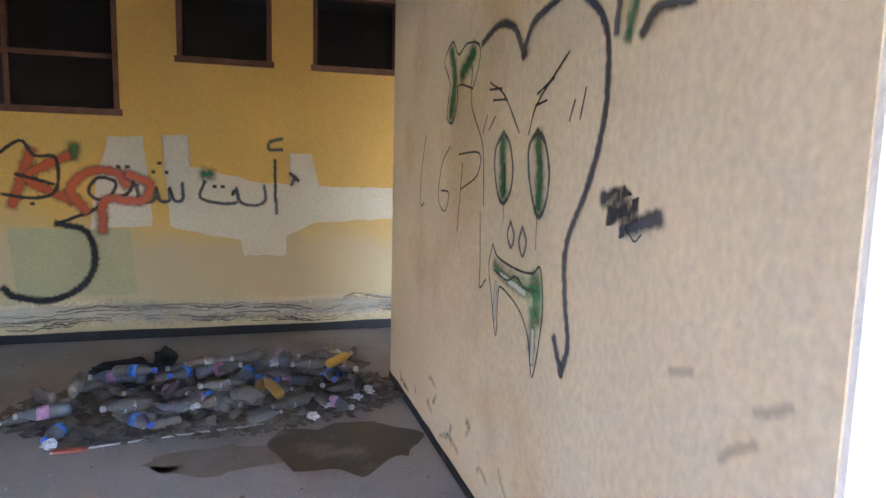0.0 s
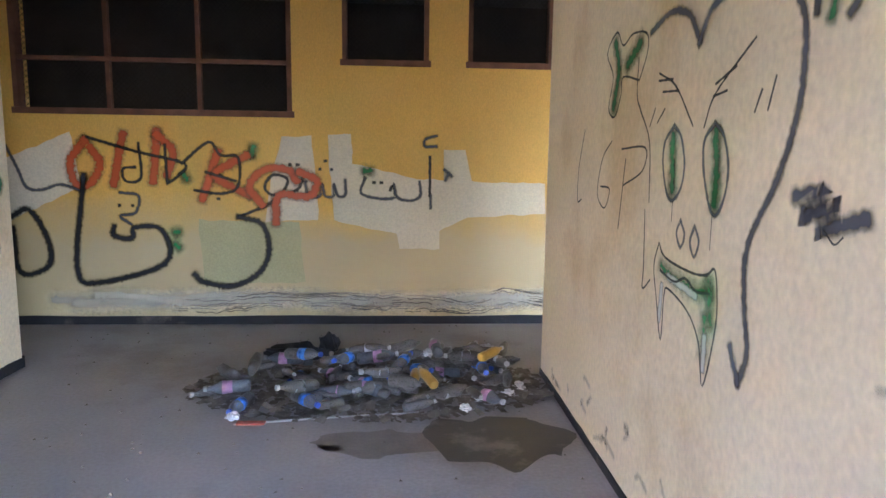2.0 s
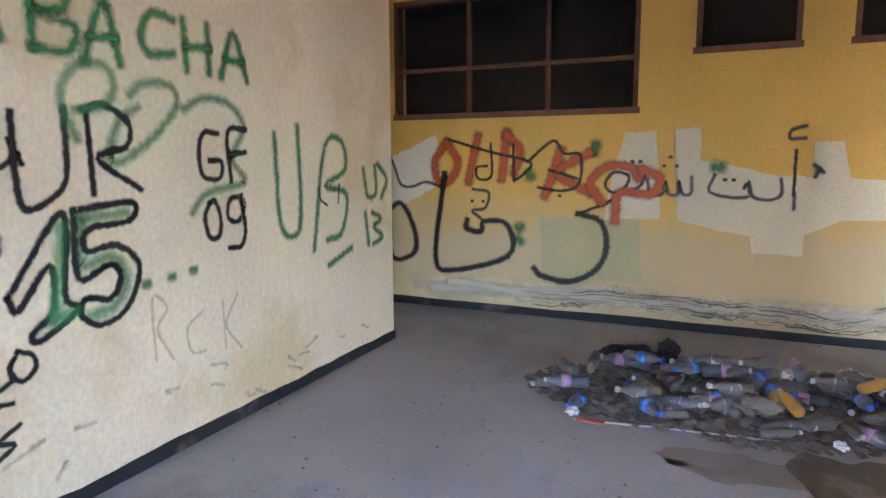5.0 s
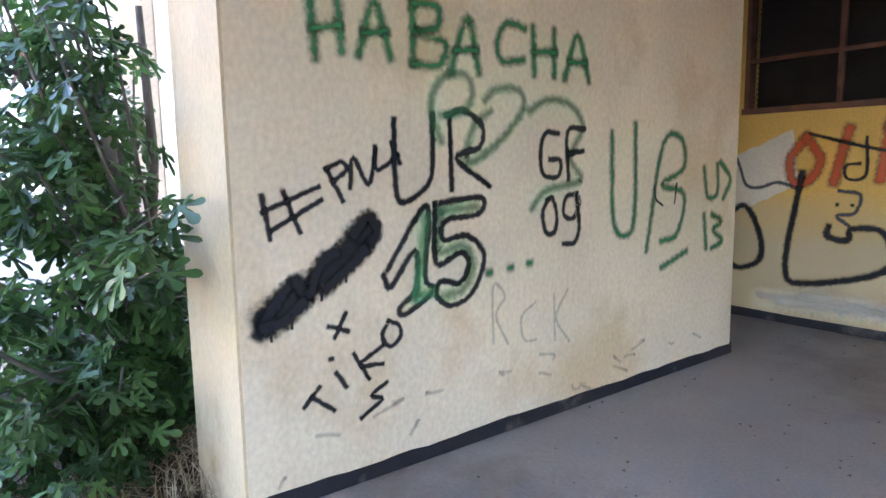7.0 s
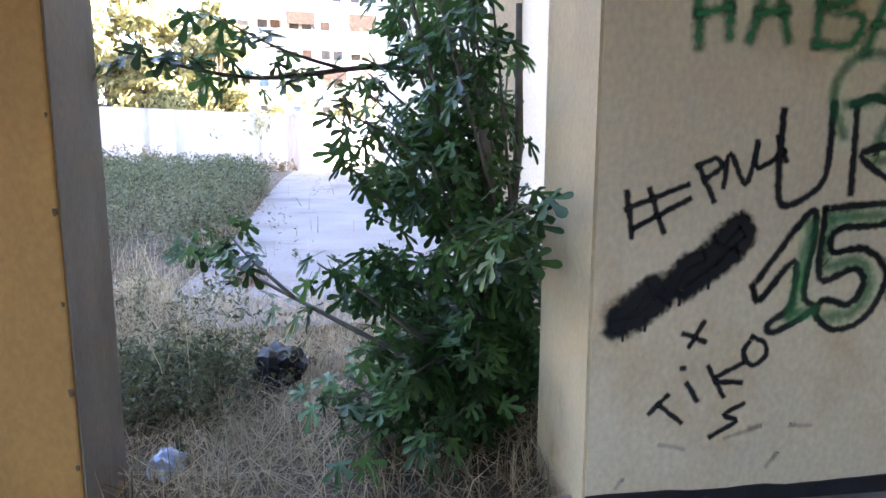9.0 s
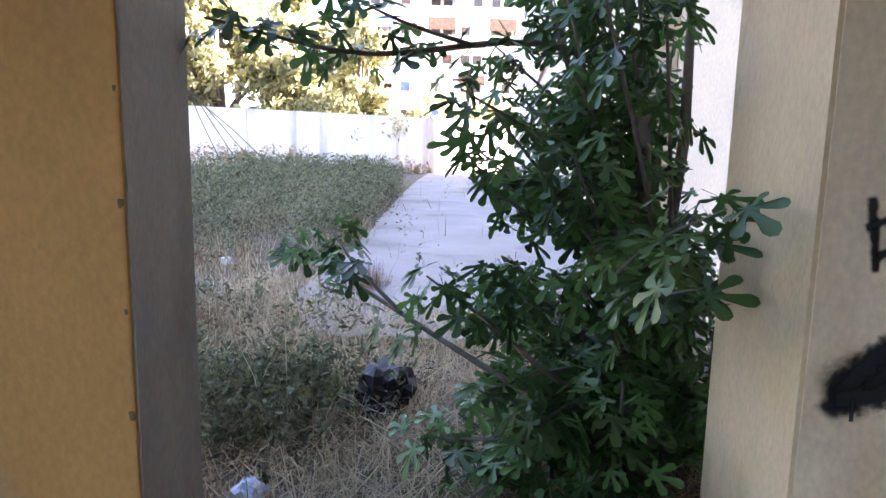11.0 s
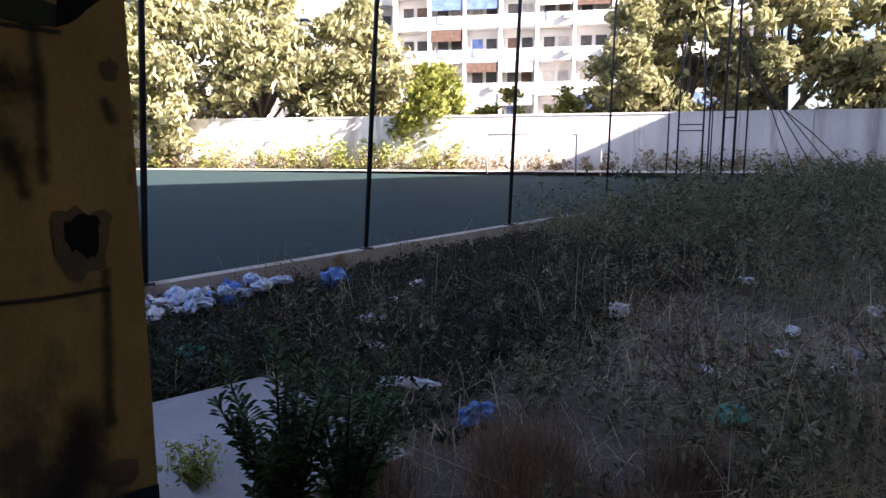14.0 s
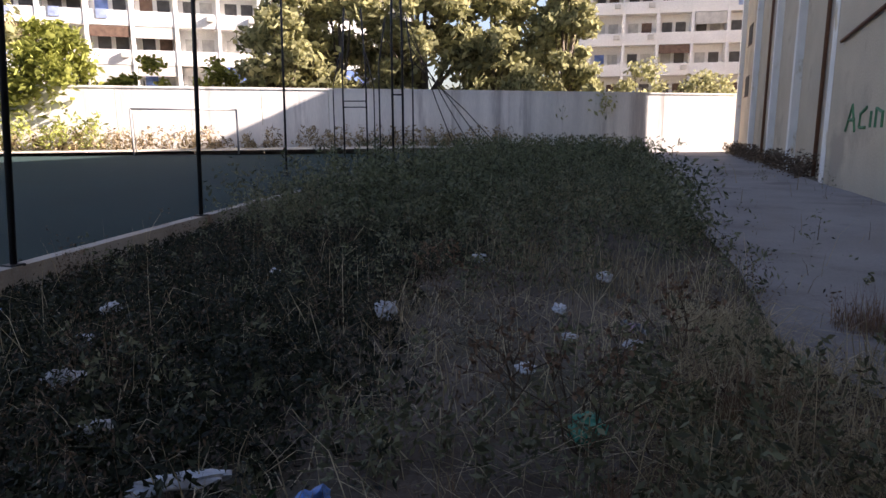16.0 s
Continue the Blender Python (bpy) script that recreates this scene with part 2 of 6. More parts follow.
# ---- the building ----
H = 3.4
Y_BACK, X_LEFT, X_RIGHT, Y_SOUTH = 5.33, -3.0, 0.95, -5.6
structure(emit("floor", boxed(-3.15, 9, -5.9, 5.6, -0.2, 0), M_FLOOR), "dusty grey concrete floor with dark stains", "floor")
bm = wall_with_holes(bmesh.new(), "x", -9, 9, Y_BACK, Y_BACK + 0.25, 0, H, [(-3.66, -1.15, 2.0, 3.2), (-0.68, 0.13, 2.49, 3.2), (0.5, 1.31, 2.49, 3.2)])
wall_back = structure(emit("wall_back", bm, M_OCHRE), "ochre and cream painted wall with whitewashed patches and graffiti", "wall")
wall_left = structure(emit("wall_left", box(boxed(-3.3, X_LEFT, 0.44, 4.03, 0, H), -3.72, X_LEFT, 0.035, 0.44, -0.2, H), M_CREAM), "cream painted wall with green and black graffiti", "wall")
wall_right = structure(emit("wall_right", boxed(X_RIGHT, 1.25, -0.07, 3.79, 0, H), M_CREAM), "cream painted wall with a spray-painted face", "wall")
pillar = structure(emit("pillar", boxed(-3.84, -3.32, -2.88, -2.2, -0.2, H, bevel=0.012), M_PILLAR), "square ochre painted concrete pillar with chipped edges", "pillar")
bm = wall_with_holes(bmesh.new(), "x", -3.0, 9, Y_SOUTH - 0.28, Y_SOUTH, -0.2, H, [(0.6, 7.6, -0.2, 3.25)])
structure(emit("wall_south", bm, M_DECAY), "decayed ochre wall with peeling plaster and damp stains", "wall")
# unseen east side, added solid so the pillar's inner face stays dark
structure(emit("wall_east", boxed(8.8, 9.05, -5.6, 5.33, 0, H), M_CREAM), "plain cream wall, added unseen to close the lobby to eastern light", "wall")
structure(emit("wall_corridor_end", boxed(-9, -8.75, 3.0, 5.33, 0, H), M_CREAM), "plain cream wall at the corridor's end", "wall")
structure(emit("wall_corridor_side", boxed(-8.75, -3.3, 3.73, 4.03, 0, H), M_CREAM), "plain cream corridor wall", "wall")
structure(emit("ceiling", boxed(-3.95, 9.05, -5.9, 5.6, H, H + 0.3), M_CEIL), "plain off-white concrete ceiling", "ceiling")
structure(emit("ceiling_corridor", boxed(-9, -3.95, 3.73, 5.6, H, H + 0.3), M_CEIL), "plain off-white corridor ceiling", "ceiling")
# added unseen storeys above; the wing's height too is set to shade the yard
structure(emit("upper_storeys", boxed(-3.95, 12, -5.9, 16, H + 0.3, 17.5), M_WING), "unseen upper storeys added to the beige school building to block light", "building")

# ---- grounds ----
def ground_z(x, y):
    return -0.14 + 0.05 * noise.noise((x * 0.35, y * 0.35, 1.7))


bm = bmesh.new()
xs = [-400, -150, -80, *np.arange(-50, -2.9, 0.8), 12, 60, 400]
ys = [-400, -150, -80, *np.arange(-16, 2.1, 0.7), 20, 80, 400]
grid = [[bm.verts.new((x, y, ground_z(x, y) if -51 < x < -3.2 and -17 < y < 3 else -0.16)) for x in xs] for y in ys]
for j in range(len(ys) - 1):
    for i in range(len(xs) - 1):
        bm.faces.new((grid[j][i], grid[j][i + 1], grid[j + 1][i + 1], grid[j + 1][i]))
structure(emit("ground", bm, M_EARTH, smooth=True), "dry weedy earth yard", "ground")

def kerb_y(x):
    return -8.95 + 0.2 * x if x > -14 else -11.75 + 0.125 * (x + 14)


# kerb, pitch and its far edge
KERB = [(x, kerb_y(x)) for x in (14, 4, -2, -8, -14, -20, -26, -34, -44)]
FAR = Vector((-0.82, -0.57))            # direction square to the boundary wall
ALONG = Vector((0.57, -0.82))


def wall_xy(s, d=0.0):
    p = Vector((-2.3, -3.0)) + FAR * (42.0 + d) + ALONG * s
    return p.x, p.y


def pitch_z(x, y):
    return 0.17 + 0.009 * max(0.0, kerb_y(x) - y)


bm = bmesh.new()
n = 14
rows = []
for x, y in KERB:
    far = wall_xy(60 - 86 * KERB.index((x, y)) / (len(KERB) - 1), -1.8)
    rows.append([bm.verts.new((x + (far[0] - x) * k / n, y + (far[1] - y) * k / n, pitch_z(x + (far[0] - x) * k / n, y + (far[1] - y) * k / n))) for k in range(n + 1)])
for r0, r1 in zip(rows, rows[1:]):
    for k in range(n):
        bm.faces.new((r0[k], r0[k + 1], r1[k + 1], r1[k]))
structure(emit("pitch", bm, M_TURF, smooth=True), "dark green artificial turf pitch, partly in sun", "pitch")

bm = bmesh.new()
for (x0, y0), (x1, y1) in zip(KERB, KERB[1:]):
    d = Vector((y0 - y1, x1 - x0)).normalized() * 0.09
    if d.y < 0:
        d = -d
    lo = [bm.verts.new((x, y, -0.3)) for x, y in ((x0 + d.x, y0 + d.y), (x1 + d.x, y1 + d.y), (x1 - d.x, y1 - d.y), (x0 - d.x, y0 - d.y))]
    hi = [bm.verts.new((v.co.x, v.co.y, 0.22)) for v in lo]
    for q in ((0, 1, 5, 4), (1, 2, 6, 5), (2, 3, 7, 6), (3, 0, 4, 7), (4, 5, 6, 7)):
        bm.faces.new([(lo + hi)[i] for i in q])
structure(emit("kerb", bm, M_KERB), "stained cement kerb along the pitch", "kerb")

# margin widened and paled for the sunlit strip, and the boundary wall
bm = bmesh.new()
for s0, s1 in zip(range(-16, 80, 6), range(-10, 86, 6)):
    q = [(*wall_xy(s, d), 0.62 if d > -2 else 0.54) for s, d in ((s0, -3.4), (s1, -3.4), (s1, 0.3), (s0, 0.3))]
    bm.faces.new([bm.verts.new(p) for p in q])
structure(emit("pavement_far", bm, M_SUNMARGIN), "concrete margin before the boundary wall, widened and paled as a sunlit strip", "pavement")
bm = bmesh.new()
wall_z = 4.15
for s0 in range(-48, 84, 4):
    for a, b, lo, hi, t in ((s0, s0 + 3.97, -0.2, wall_z - 0.12, 0.2), (s0, s0 + 4.0, wall_z - 0.12, wall_z, 0.26)):
        pts = [wall_xy(a, 0), wall_xy(b, 0), wall_xy(b, t), wall_xy(a, t)]
        if t > 0.2:
            pts = [wall_xy(a, -0.04), wall_xy(b, -0.04), wall_xy(b, t), wall_xy(a, t)]
        v = [bm.verts.new((*p, z)) for z in (lo, hi) for p in pts]
        for q in ((0, 1, 5, 4), (1, 2, 6, 5), (2, 3, 7, 6), (3, 0, 4, 7), (4, 5, 6, 7)):
            bm.faces.new([v[i] for i in q])
boundary = structure(emit("boundary_wall", bm, M_BOUNDARY), "long streaked off-white boundary wall with coping", "wall")

# path
bm = bmesh.new()
pw = [(-6.6, -2.4, -0.6), (-8, -3.1, 1.1), (-11, -3.1, 1.1), (-16, -3.5, 1.1), (-24, -4.1, 0.7), (-36, -4.9, 0.7), (-60, -6, 0.9)]
prev = None
for x, a, b in pw:
    cur = [bm.verts.new((x, a + 0.2 * noise.noise((x, 3, 0)), -0.085)), bm.verts.new((x, b, -0.075))]
    if prev:
        bm.faces.new((prev[0], prev[1], cur[1], cur[0]))
    prev = cur
structure(emit("path", bm, M_PATH), "cracked grey concrete path beside the building", "path")
bm = bmesh.new()
for x0, x1, y0, y1 in ((-4.28, -3.155, -7.1, -5.35),):
    box(bm, x0, x1, y0, y1, -0.3, -0.075, bevel=0.012)
structure(emit("pavement_pad", bm, M_PAD), "worn pale concrete slab beside the wall", "pavement")


# ---- things outside ----
def post(x, y, z, height, lean, r=0.035):
    top = (x + lean[0] * height, y + lean[1] * height, z + height)
    mid = (x + lean[0] * height * 0.45, y + lean[1] * height * 0.5, z + height * 0.5)
    ob = new("fence_post")
    ob.location = (x, y, z - 0.03)
    m = Vector((x, y, z))
    part("pole", tube(bmesh.new(), [Vector((0, 0, 0)), Vector(mid) - m, Vector(top) - m], r, 8), M_BLACKSTEEL, ob, smooth=True)
    part("base_plate", boxed(-0.08, 0.08, -0.08, 0.08, 0.02, 0.05, bevel=0.006), M_BLACKSTEEL, ob)
    return tagged(ob, "tall thin black steel netting post on the kerb", "post", "netting posts along the pitch")


for x, y, h, lean in ((-0.6, -9.07, 6.5, (-0.06, 0.0)), (-4.2, -9.79, 6.5, (-0.05, 0.02)), (-7.47, -10.44, 6.5, (-0.06, 0.03)), (-11.4, -11.23, 6.2, (-0.03, 0.02)), (-20.4, -15.2, 6.5, (-0.01, 0.01))):
    post(x, y, 0.22 if x > -20 else pitch_z(x, y) + 0.02, h, lean)


def gate_frame(x, y, w, h, bars):
    """Two linked uprights with cross bars and raking stays."""
    ob = new("steel_frame")
    ob.location = (x, y, 0.16)
    for sx in (-w / 2, w / 2):
        part("upright", tube(bmesh.new(), [(sx, 0, 0), (sx, 0, h * 0.62), (sx * 0.7, 0, h)], 0.04, 8), M_BLACKSTEEL, ob, smooth=True)
    for z in bars:
        part("cross_bar", boxed(-w / 2, w / 2, -0.025, 0.025, z, z + 0.05), M_BLACKSTEEL, ob)
    for sx in (-w / 2 - 0.45, w / 2 + 0.35):
        part("stay", tube(bmesh.new(), [(sx, 0.1, 0), (sx, 0.1, h * 0.5), (sx * 0.6, 0.05, h * 0.72)], 0.028, 6), M_BLACKSTEEL, ob, smooth=True)
    return tagged(ob, "black steel pitch frame with cross bars", "frame")


gate_frame(-29.9, -17.4, 1.05, 6.8, (2.45, 2.72)).rotation_euler = (0, 0, radians(112))
gate_frame(-23.6, -12.7, 0.35, 7.2, (2.6,)).rotation_euler = (0, 0, radians(112))
M_CABLE = material("old_rope", (0.09, 0.08, 0.07), 0.9, 0.2, 10, 90, 0.2)
for i, (dx, dy) in enumerate(((-2.2, 1.4), (-3.0, 2.0), (-3.9, 2.5), (-4.6, 3.1))):
    ob = tagged(emit("guy_rope", tube(bmesh.new(), [(-24.0, -12.4, 5.2 - i * 0.4), (-24.0 + dx * 0.45, -12.4 + dy * 0.45, 2.6 - i * 0.1), (-24.0 + dx, -12.4 + dy, -0.16)], 0.02, 5), M_CABLE), "slack grey guy rope from a steel frame", "rope", "guy ropes")

# goal
M_GOAL = material("goal_paint", (0.34, 0.33, 0.32), 0.5, 0.1, 4, 60, 0.1)
g0, g1 = Vector((-29.6, -30.0)), Vector((-32.8, -25.9))
goal = new("football_goal")
goal.location = (g0.x, g0.y, pitch_z(g0.x, g0.y) - 0.01)
gd = (g1 - g0).to_3d()
back = Vector((-0.75, -0.55, 0)) * 1.1
for name, pts in (("goalpost", [(0, 0, 0), (0, 0, 2.4)]), ("goalpost", [gd, gd + Vector((0, 0, 2.4))]), ("crossbar", [(0, 0, 2.4), gd + Vector((0, 0, 2.4))]),
                  ("rear_stay", [(0, 0, 2.37), back * 0.6 + Vector((0, 0, 2.2)), back]), ("rear_stay", [gd + Vector((0, 0, 2.37)), gd + back * 0.6 + Vector((0, 0, 2.2)), gd + back]), ("ground_bar", [back, gd + back])):
    part(name, tube(bmesh.new(), [Vector(p) + Vector((0, 0, 0.02)) for p in pts], 0.05 if "post" in name or "cross" in name else 0.03, 8), M_GOAL, goal, smooth=True)
tagged(goal, "small white metal football goal without a net", "goal")


# wing of the school along the path
def wing():
    ob = new("school_wing")
    ob.location = (-30, 1.0, -0.2)
    x0, x1, y0 = -54.5 + 30, -3.35 + 30, 0.25
    # height and eastern reach set so the shadow covers yard and pitch
    part("wall", boxed(x0, 20.7, y0, 11, 0, 17.5), M_WING, ob)
    part("wall", boxed(20.7, x1, y0, 2.65, 0, 17.5), M_WING, ob)
    part("wall", boxed(20.7, x1, 2.65, 11, 4.0, 17.5), M_WING, ob)
    front = part("wall", boxed(-26.0 + 30, -9.0 + 30, y0 - 0.45, y0 - 0.004, 0, 17.4, bevel=0.02), M_WING, ob)
    part("corner_strip", boxed(-26.03 + 30, -25.45 + 30, y0 - 0.46, y0 - 0.2, 0.0, 17.35), M_WHITE, front, "white painted corner of the wall")
    part("hand_rail", tube(bmesh.new(), [(-24.6 + 30, y0 - 0.52, 4.25), (-19.0 + 30, y0 - 0.52, 4.75)], 0.05, 8), M_RUST, ob, smooth=True)
    for x, w, out in ((-33.0, 0.4, 0.3), (-38.6, 0.4, 0.3), (-46.0, 0.4, 0.3), (-53.9, 0.5, 0.3)):
        part("pilaster", boxed(x + 30 - w / 2, x + 30 + w / 2, y0 - out, y0 + 0.02, 0, 17.0, bevel=0.02), M_WHITE, ob, "white painted pilaster")
    for x in (-28.6, -41.5):
        part("drain_pipe", tube(bmesh.new(), [(x + 30, y0 - 0.1, 0.1), (x + 30, y0 - 0.1, 16)], 0.07, 8), M_RUST, ob, smooth=True)
    for k, x in enumerate(np.arange(-51, -6, 4.2)):
        if min(abs(x - p) for p in (-33.0, -38.6, -46.0, -28.6, -41.5)) < 1.4 or x > -27.5:
            continue
        for z in (3.9, 7.2, 10.5):
            w = part("window", boxed(x + 30 - 0.9, x + 30 + 0.9, y0 - 0.03, y0 + 0.02, z, z + 1.3), M_DARK, ob)
            part("frame", boxed(x + 30 - 0.95, x + 30 + 0.95, y0 - 0.06, y0 - 0.028, z - 0.06, z), M_RUST, w)
    part("parapet", boxed(x0, x1, y0 - 0.1, y0 + 0.3, 17.5, 17.9), M_WHITE, ob)
    return tagged(ob, "beige rendered school wing with white pilasters and drain pipes", "building")


wing()


# apartment blocks beyond the wall
M_GLASSDARK = material("dark_window", (0.09, 0.085, 0.08), 0.35, 0.3, 2, 20, 0)
M_SHUTTER = material("brown_shutter", (0.16, 0.10, 0.07), 0.7, 0.3, 3, 30, 0)
M_BLIND = material("pale_blind", (0.55, 0.53, 0.48), 0.8, 0.2, 2, 20, 0)
M_BLUECURTAIN = material("blue_curtain", (0.16, 0.24, 0.50), 0.9, 0.3, 2, 20, 0)
M_CLOTH = material("hung_washing", (0.30, 0.36, 0.52), 0.9, 0.3, 2, 20, 0)


def block(x, y, turn, bays, floors, bay=3.4, depth=11):
    ob = new("apartment_block")
    ob.matrix_world = pose(x, y, -0.2, 0, 0, turn)
    L = bays * bay
    hgt = floors * 3.1 + 1.2
    part("wall", boxed(0, L, 1.4, depth, 0, hgt), M_BLOCK, ob)
    part("roof", boxed(-0.2, L + 0.2, -0.1, depth + 0.2, hgt, hgt + 0.35), M_BLOCK, ob)
    rnd = random.Random(int(x * 7 + y))
    for f in range(floors):
        z = 1.2 + f * 3.1
        part("balcony_slab", boxed(-0.05, L + 0.05, 0, 1.42, z - 0.14, z + 0.06), M_BLOCK, ob)
        for b in range(bays):
            a = b * bay
            part("balcony", boxed(a + 0.15, a + bay - 0.15, -0.02, 0.1, z + 0.06, z + 1.05), M_BLOCK, ob)
            w = part("window", boxed(a + 0.55, a + 1.55, 1.34, 1.43, z + 0.1, z + 2.2), rnd.choices((M_GLASSDARK, M_SHUTTER, M_BLIND, M_BLUECURTAIN), (5, 2, 3, 1))[0], ob)
            part("window", boxed(a + 1.9, a + 2.9, 1.34, 1.43, z + 0.9, z + 2.2), rnd.choices((M_GLASSDARK, M_SHUTTER, M_BLIND), (5, 2, 3))[0], ob)
            if rnd.random() < 0.3:
                part("awning", boxed(a + 0.2, a + bay - 0.2, 0.0, 0.09, z + rnd.uniform(1.5, 2.1), z + 2.9), rnd.choice((M_BLIND, M_SHUTTER, M_BLUECURTAIN)), ob, "sun blind let down over the balcony")
            if rnd.random() < 0.25:
                part("air_conditioner", boxed(a + 2.4, a + 3.0, -0.3, -0.03, z + 0.4, z + 0.85, bevel=0.03), M_BLIND, ob)
            if rnd.random() < 0.25:
                part("washing", boxed(a + 0.8, a + 1.6, -0.07, -0.03, z + 0.35, z + 1.1), M_CLOTH, ob, "washing hung over the balcony")
    for b in range(bays + 1):
        part("pier", boxed(b * bay - 0.14, b * bay + 0.14, -0.06, 1.42, 0, hgt), M_BLOCK, ob)
    return tagged(ob, "white apartment block with rows of balconies", "building", "apartment blocks")


# ---- trees ----
def canopy(bm, centres, count, size, seed, squash=0.8):
    """Many small leaf cards round clump centres (x, y, z, r)."""
    rnd = random.Random(seed)
    weights = [c[3] ** 2 for c in centres]
    for _ in range(count):
        cx, cy, cz, r = rnd.choices(centres, weights)[0]
        d = Vector((rnd.gauss(0, 1), rnd.gauss(0, 1), rnd.gauss(0, 1))).normalized() * r * rnd.uniform(0.3, 1.2)
        p = Vector((cx + d.x, cy + d.y, cz + d.z * squash))
        u = Vector((rnd.gauss(0, 1), rnd.gauss(0, 1), rnd.gauss(0, 1))).normalized()
        v = u.orthogonal().normalized()
        s = size * rnd.uniform(0.6, 1.4)
        a, b, c, e = p - u * s, p + v * s * 0.55, p + u * s, p - v * s * 0.55 + Vector((0, 0, s * 0.2))
        bm.faces.new([bm.verts.new(q) for q in (a, b, c, e)])


def tree(x, y, base, height, spread, leaf, seed, mat=None, trunk_h=0.35, clumps=26, name="tree", label="tall leafy tree behind the boundary wall"):
    rnd = random.Random(seed)
    ob = new(name)
    ob.location = (x, y, base)
    th = height * trunk_h
    bm = tube(bmesh.new(), [(0, 0, 0), (0.1, 0.05, th * 0.5), (0.05, 0.1, th), (0.2, 0, height * 0.8)], [height * 0.028, height * 0.024, height * 0.02, 0.05], 8)
    centres = []
    for k in range(clumps):
        a, h = rnd.uniform(0, 6.28), rnd.uniform(0.0, 1.0)
        wide = spread * (0.25 + 0.75 * math.sin(math.pi * min(0.95, h * 0.8 + 0.22))) * rnd.uniform(0.35, 1.0)
        c = (math.cos(a) * wide, math.sin(a) * wide, th + (height - th) * h, spread * (rnd.uniform(0.2, 0.4) if clumps < 50 else rnd.uniform(0.18, 0.36)))
        centres.append(c)
        if k % 3 == 0:
            tube(bm, [(0.05, 0.05, th * 0.8 + (c[2] - th) * 0.3), (c[0] * 0.5, c[1] * 0.5, (th + c[2]) / 2 + 0.2), c[:3]], [height * 0.012, height * 0.008, 0.02], 5)
    part("trunk", bm, M_BARK, ob, smooth=True)
    bm = bmesh.new()
    canopy(bm, centres, leaf, 0.016 * height + 0.09, seed)
    part("crown", bm, mat or M_TREE, ob)
    return tagged(ob, label, "tree")


block(-18, -74, 145, 9, 6)
block(-41, -54, 127, 10, 6)
block(-74, -15, 97, 8, 6)
for i, (x, y, h, s, m) in enumerate(((-22, -62, 15, 5.0, 0), (-29, -58, 15, 5.2, 0), (-35.5, -53, 14, 4.6, 0), (-16, -66, 12, 5, 0), (-53, -30, 14, 4.6, 0), (-57, -24, 15, 4.6, 0), (-60, -18.5, 13.5, 3.6, 0), (-63, -13, 13, 3.0, 0), (-48.5, -33, 12, 3.2, 0))):
    tree(-2.3 + 0.84 * (x + 2.3), -3 + 0.84 * (y + 3), -0.2, h * 0.95, s * 0.95, 8500, 11 + i, trunk_h=0.2, clumps=60)
tree(-31.3, -37.2, -0.2, 7.6, 3.0, 5200, 40, M_LIME, 0.42, 34, label="yellow-green rounded tree leaning over the boundary wall")
tree(-41.5, -33.5, -0.2, 6.6, 2.2, 1500, 41, M_LIME, 0.4, 14, label="yellow-green shrub behind the boundary wall")
tree(-38.5, -37, -0.2, 6.4, 2.2, 1500, 42, M_LIME, 0.4, 14, label="yellow-green shrub behind the boundary wall")
for i, (s, r) in enumerate(((-33, 2.3), (-28, 2.2), (-23, 2.1), (-18, 2.0))):
    x, y = wall_xy(s, 3)
    tree(x, y, -0.2, 6.2, 2.8, 1800, 60 + i, None, 0.3, 16, label="dark green bush behind the boundary wall")


# ---- lobby details ----
def paint(name, colour, strength=0.95, soft=0.45):
    """Sprayed or brushed paint on a stroke: solid in the middle, ragged towards its edges."""
    m = bpy.data.materials.new(name)
    m.use_nodes = True
    N, L = m.node_tree.nodes, m.node_tree.links
    b = N["Principled BSDF"]
    b.inputs["Base Color"].default_value = (*colour, 1)
    b.inputs["Roughness"].default_value = 0.55
    uv, sep = N.new("ShaderNodeUVMap"), N.new("ShaderNodeSeparateXYZ")
    uv.uv_map = "UVMap"
    L.new(uv.outputs[0], sep.inputs[0])
    tc, no = N.new("ShaderNodeTexCoord"), N.new("ShaderNodeTexNoise")
    no.inputs["Scale"].default_value, no.inputs["Detail"].default_value = 34, 5
    L.new(tc.outputs["Object"], no.inputs["Vector"])

    def math_node(op, a, c):
        n = N.new("ShaderNodeMath")
        n.operation = op
        for i, v in enumerate((a, c)):
            if v is None:
                continue
            if isinstance(v, (int, float)):
                n.inputs[i].default_value = v
            else:
                L.new(v, n.inputs[i])
        return n.outputs[0]

    across = math_node("ABSOLUTE", sep.outputs[1], None)
    rag = math_node("MULTIPLY", math_node("SUBTRACT", no.outputs["Fac"], 0.5), 0.9)
    edge = N.new("ShaderNodeMapRange")
    edge.interpolation_type = "SMOOTHSTEP"
    edge.inputs["From Min"].default_value, edge.inputs["From Max"].default_value = 1.0, soft
    L.new(math_node("ADD", across, rag), edge.inputs[0])
    end = N.new("ShaderNodeMapRange")
    end.interpolation_type = "SMOOTHSTEP"
    end.inputs["From Max"].default_value = 0.8
    L.new(sep.outputs[0], end.inputs[0])
    alpha = math_node("MULTIPLY", math_node("MULTIPLY", edge.outputs[0], end.outputs[0]), strength)
    L.new(alpha, b.inputs["Alpha"])
    return m


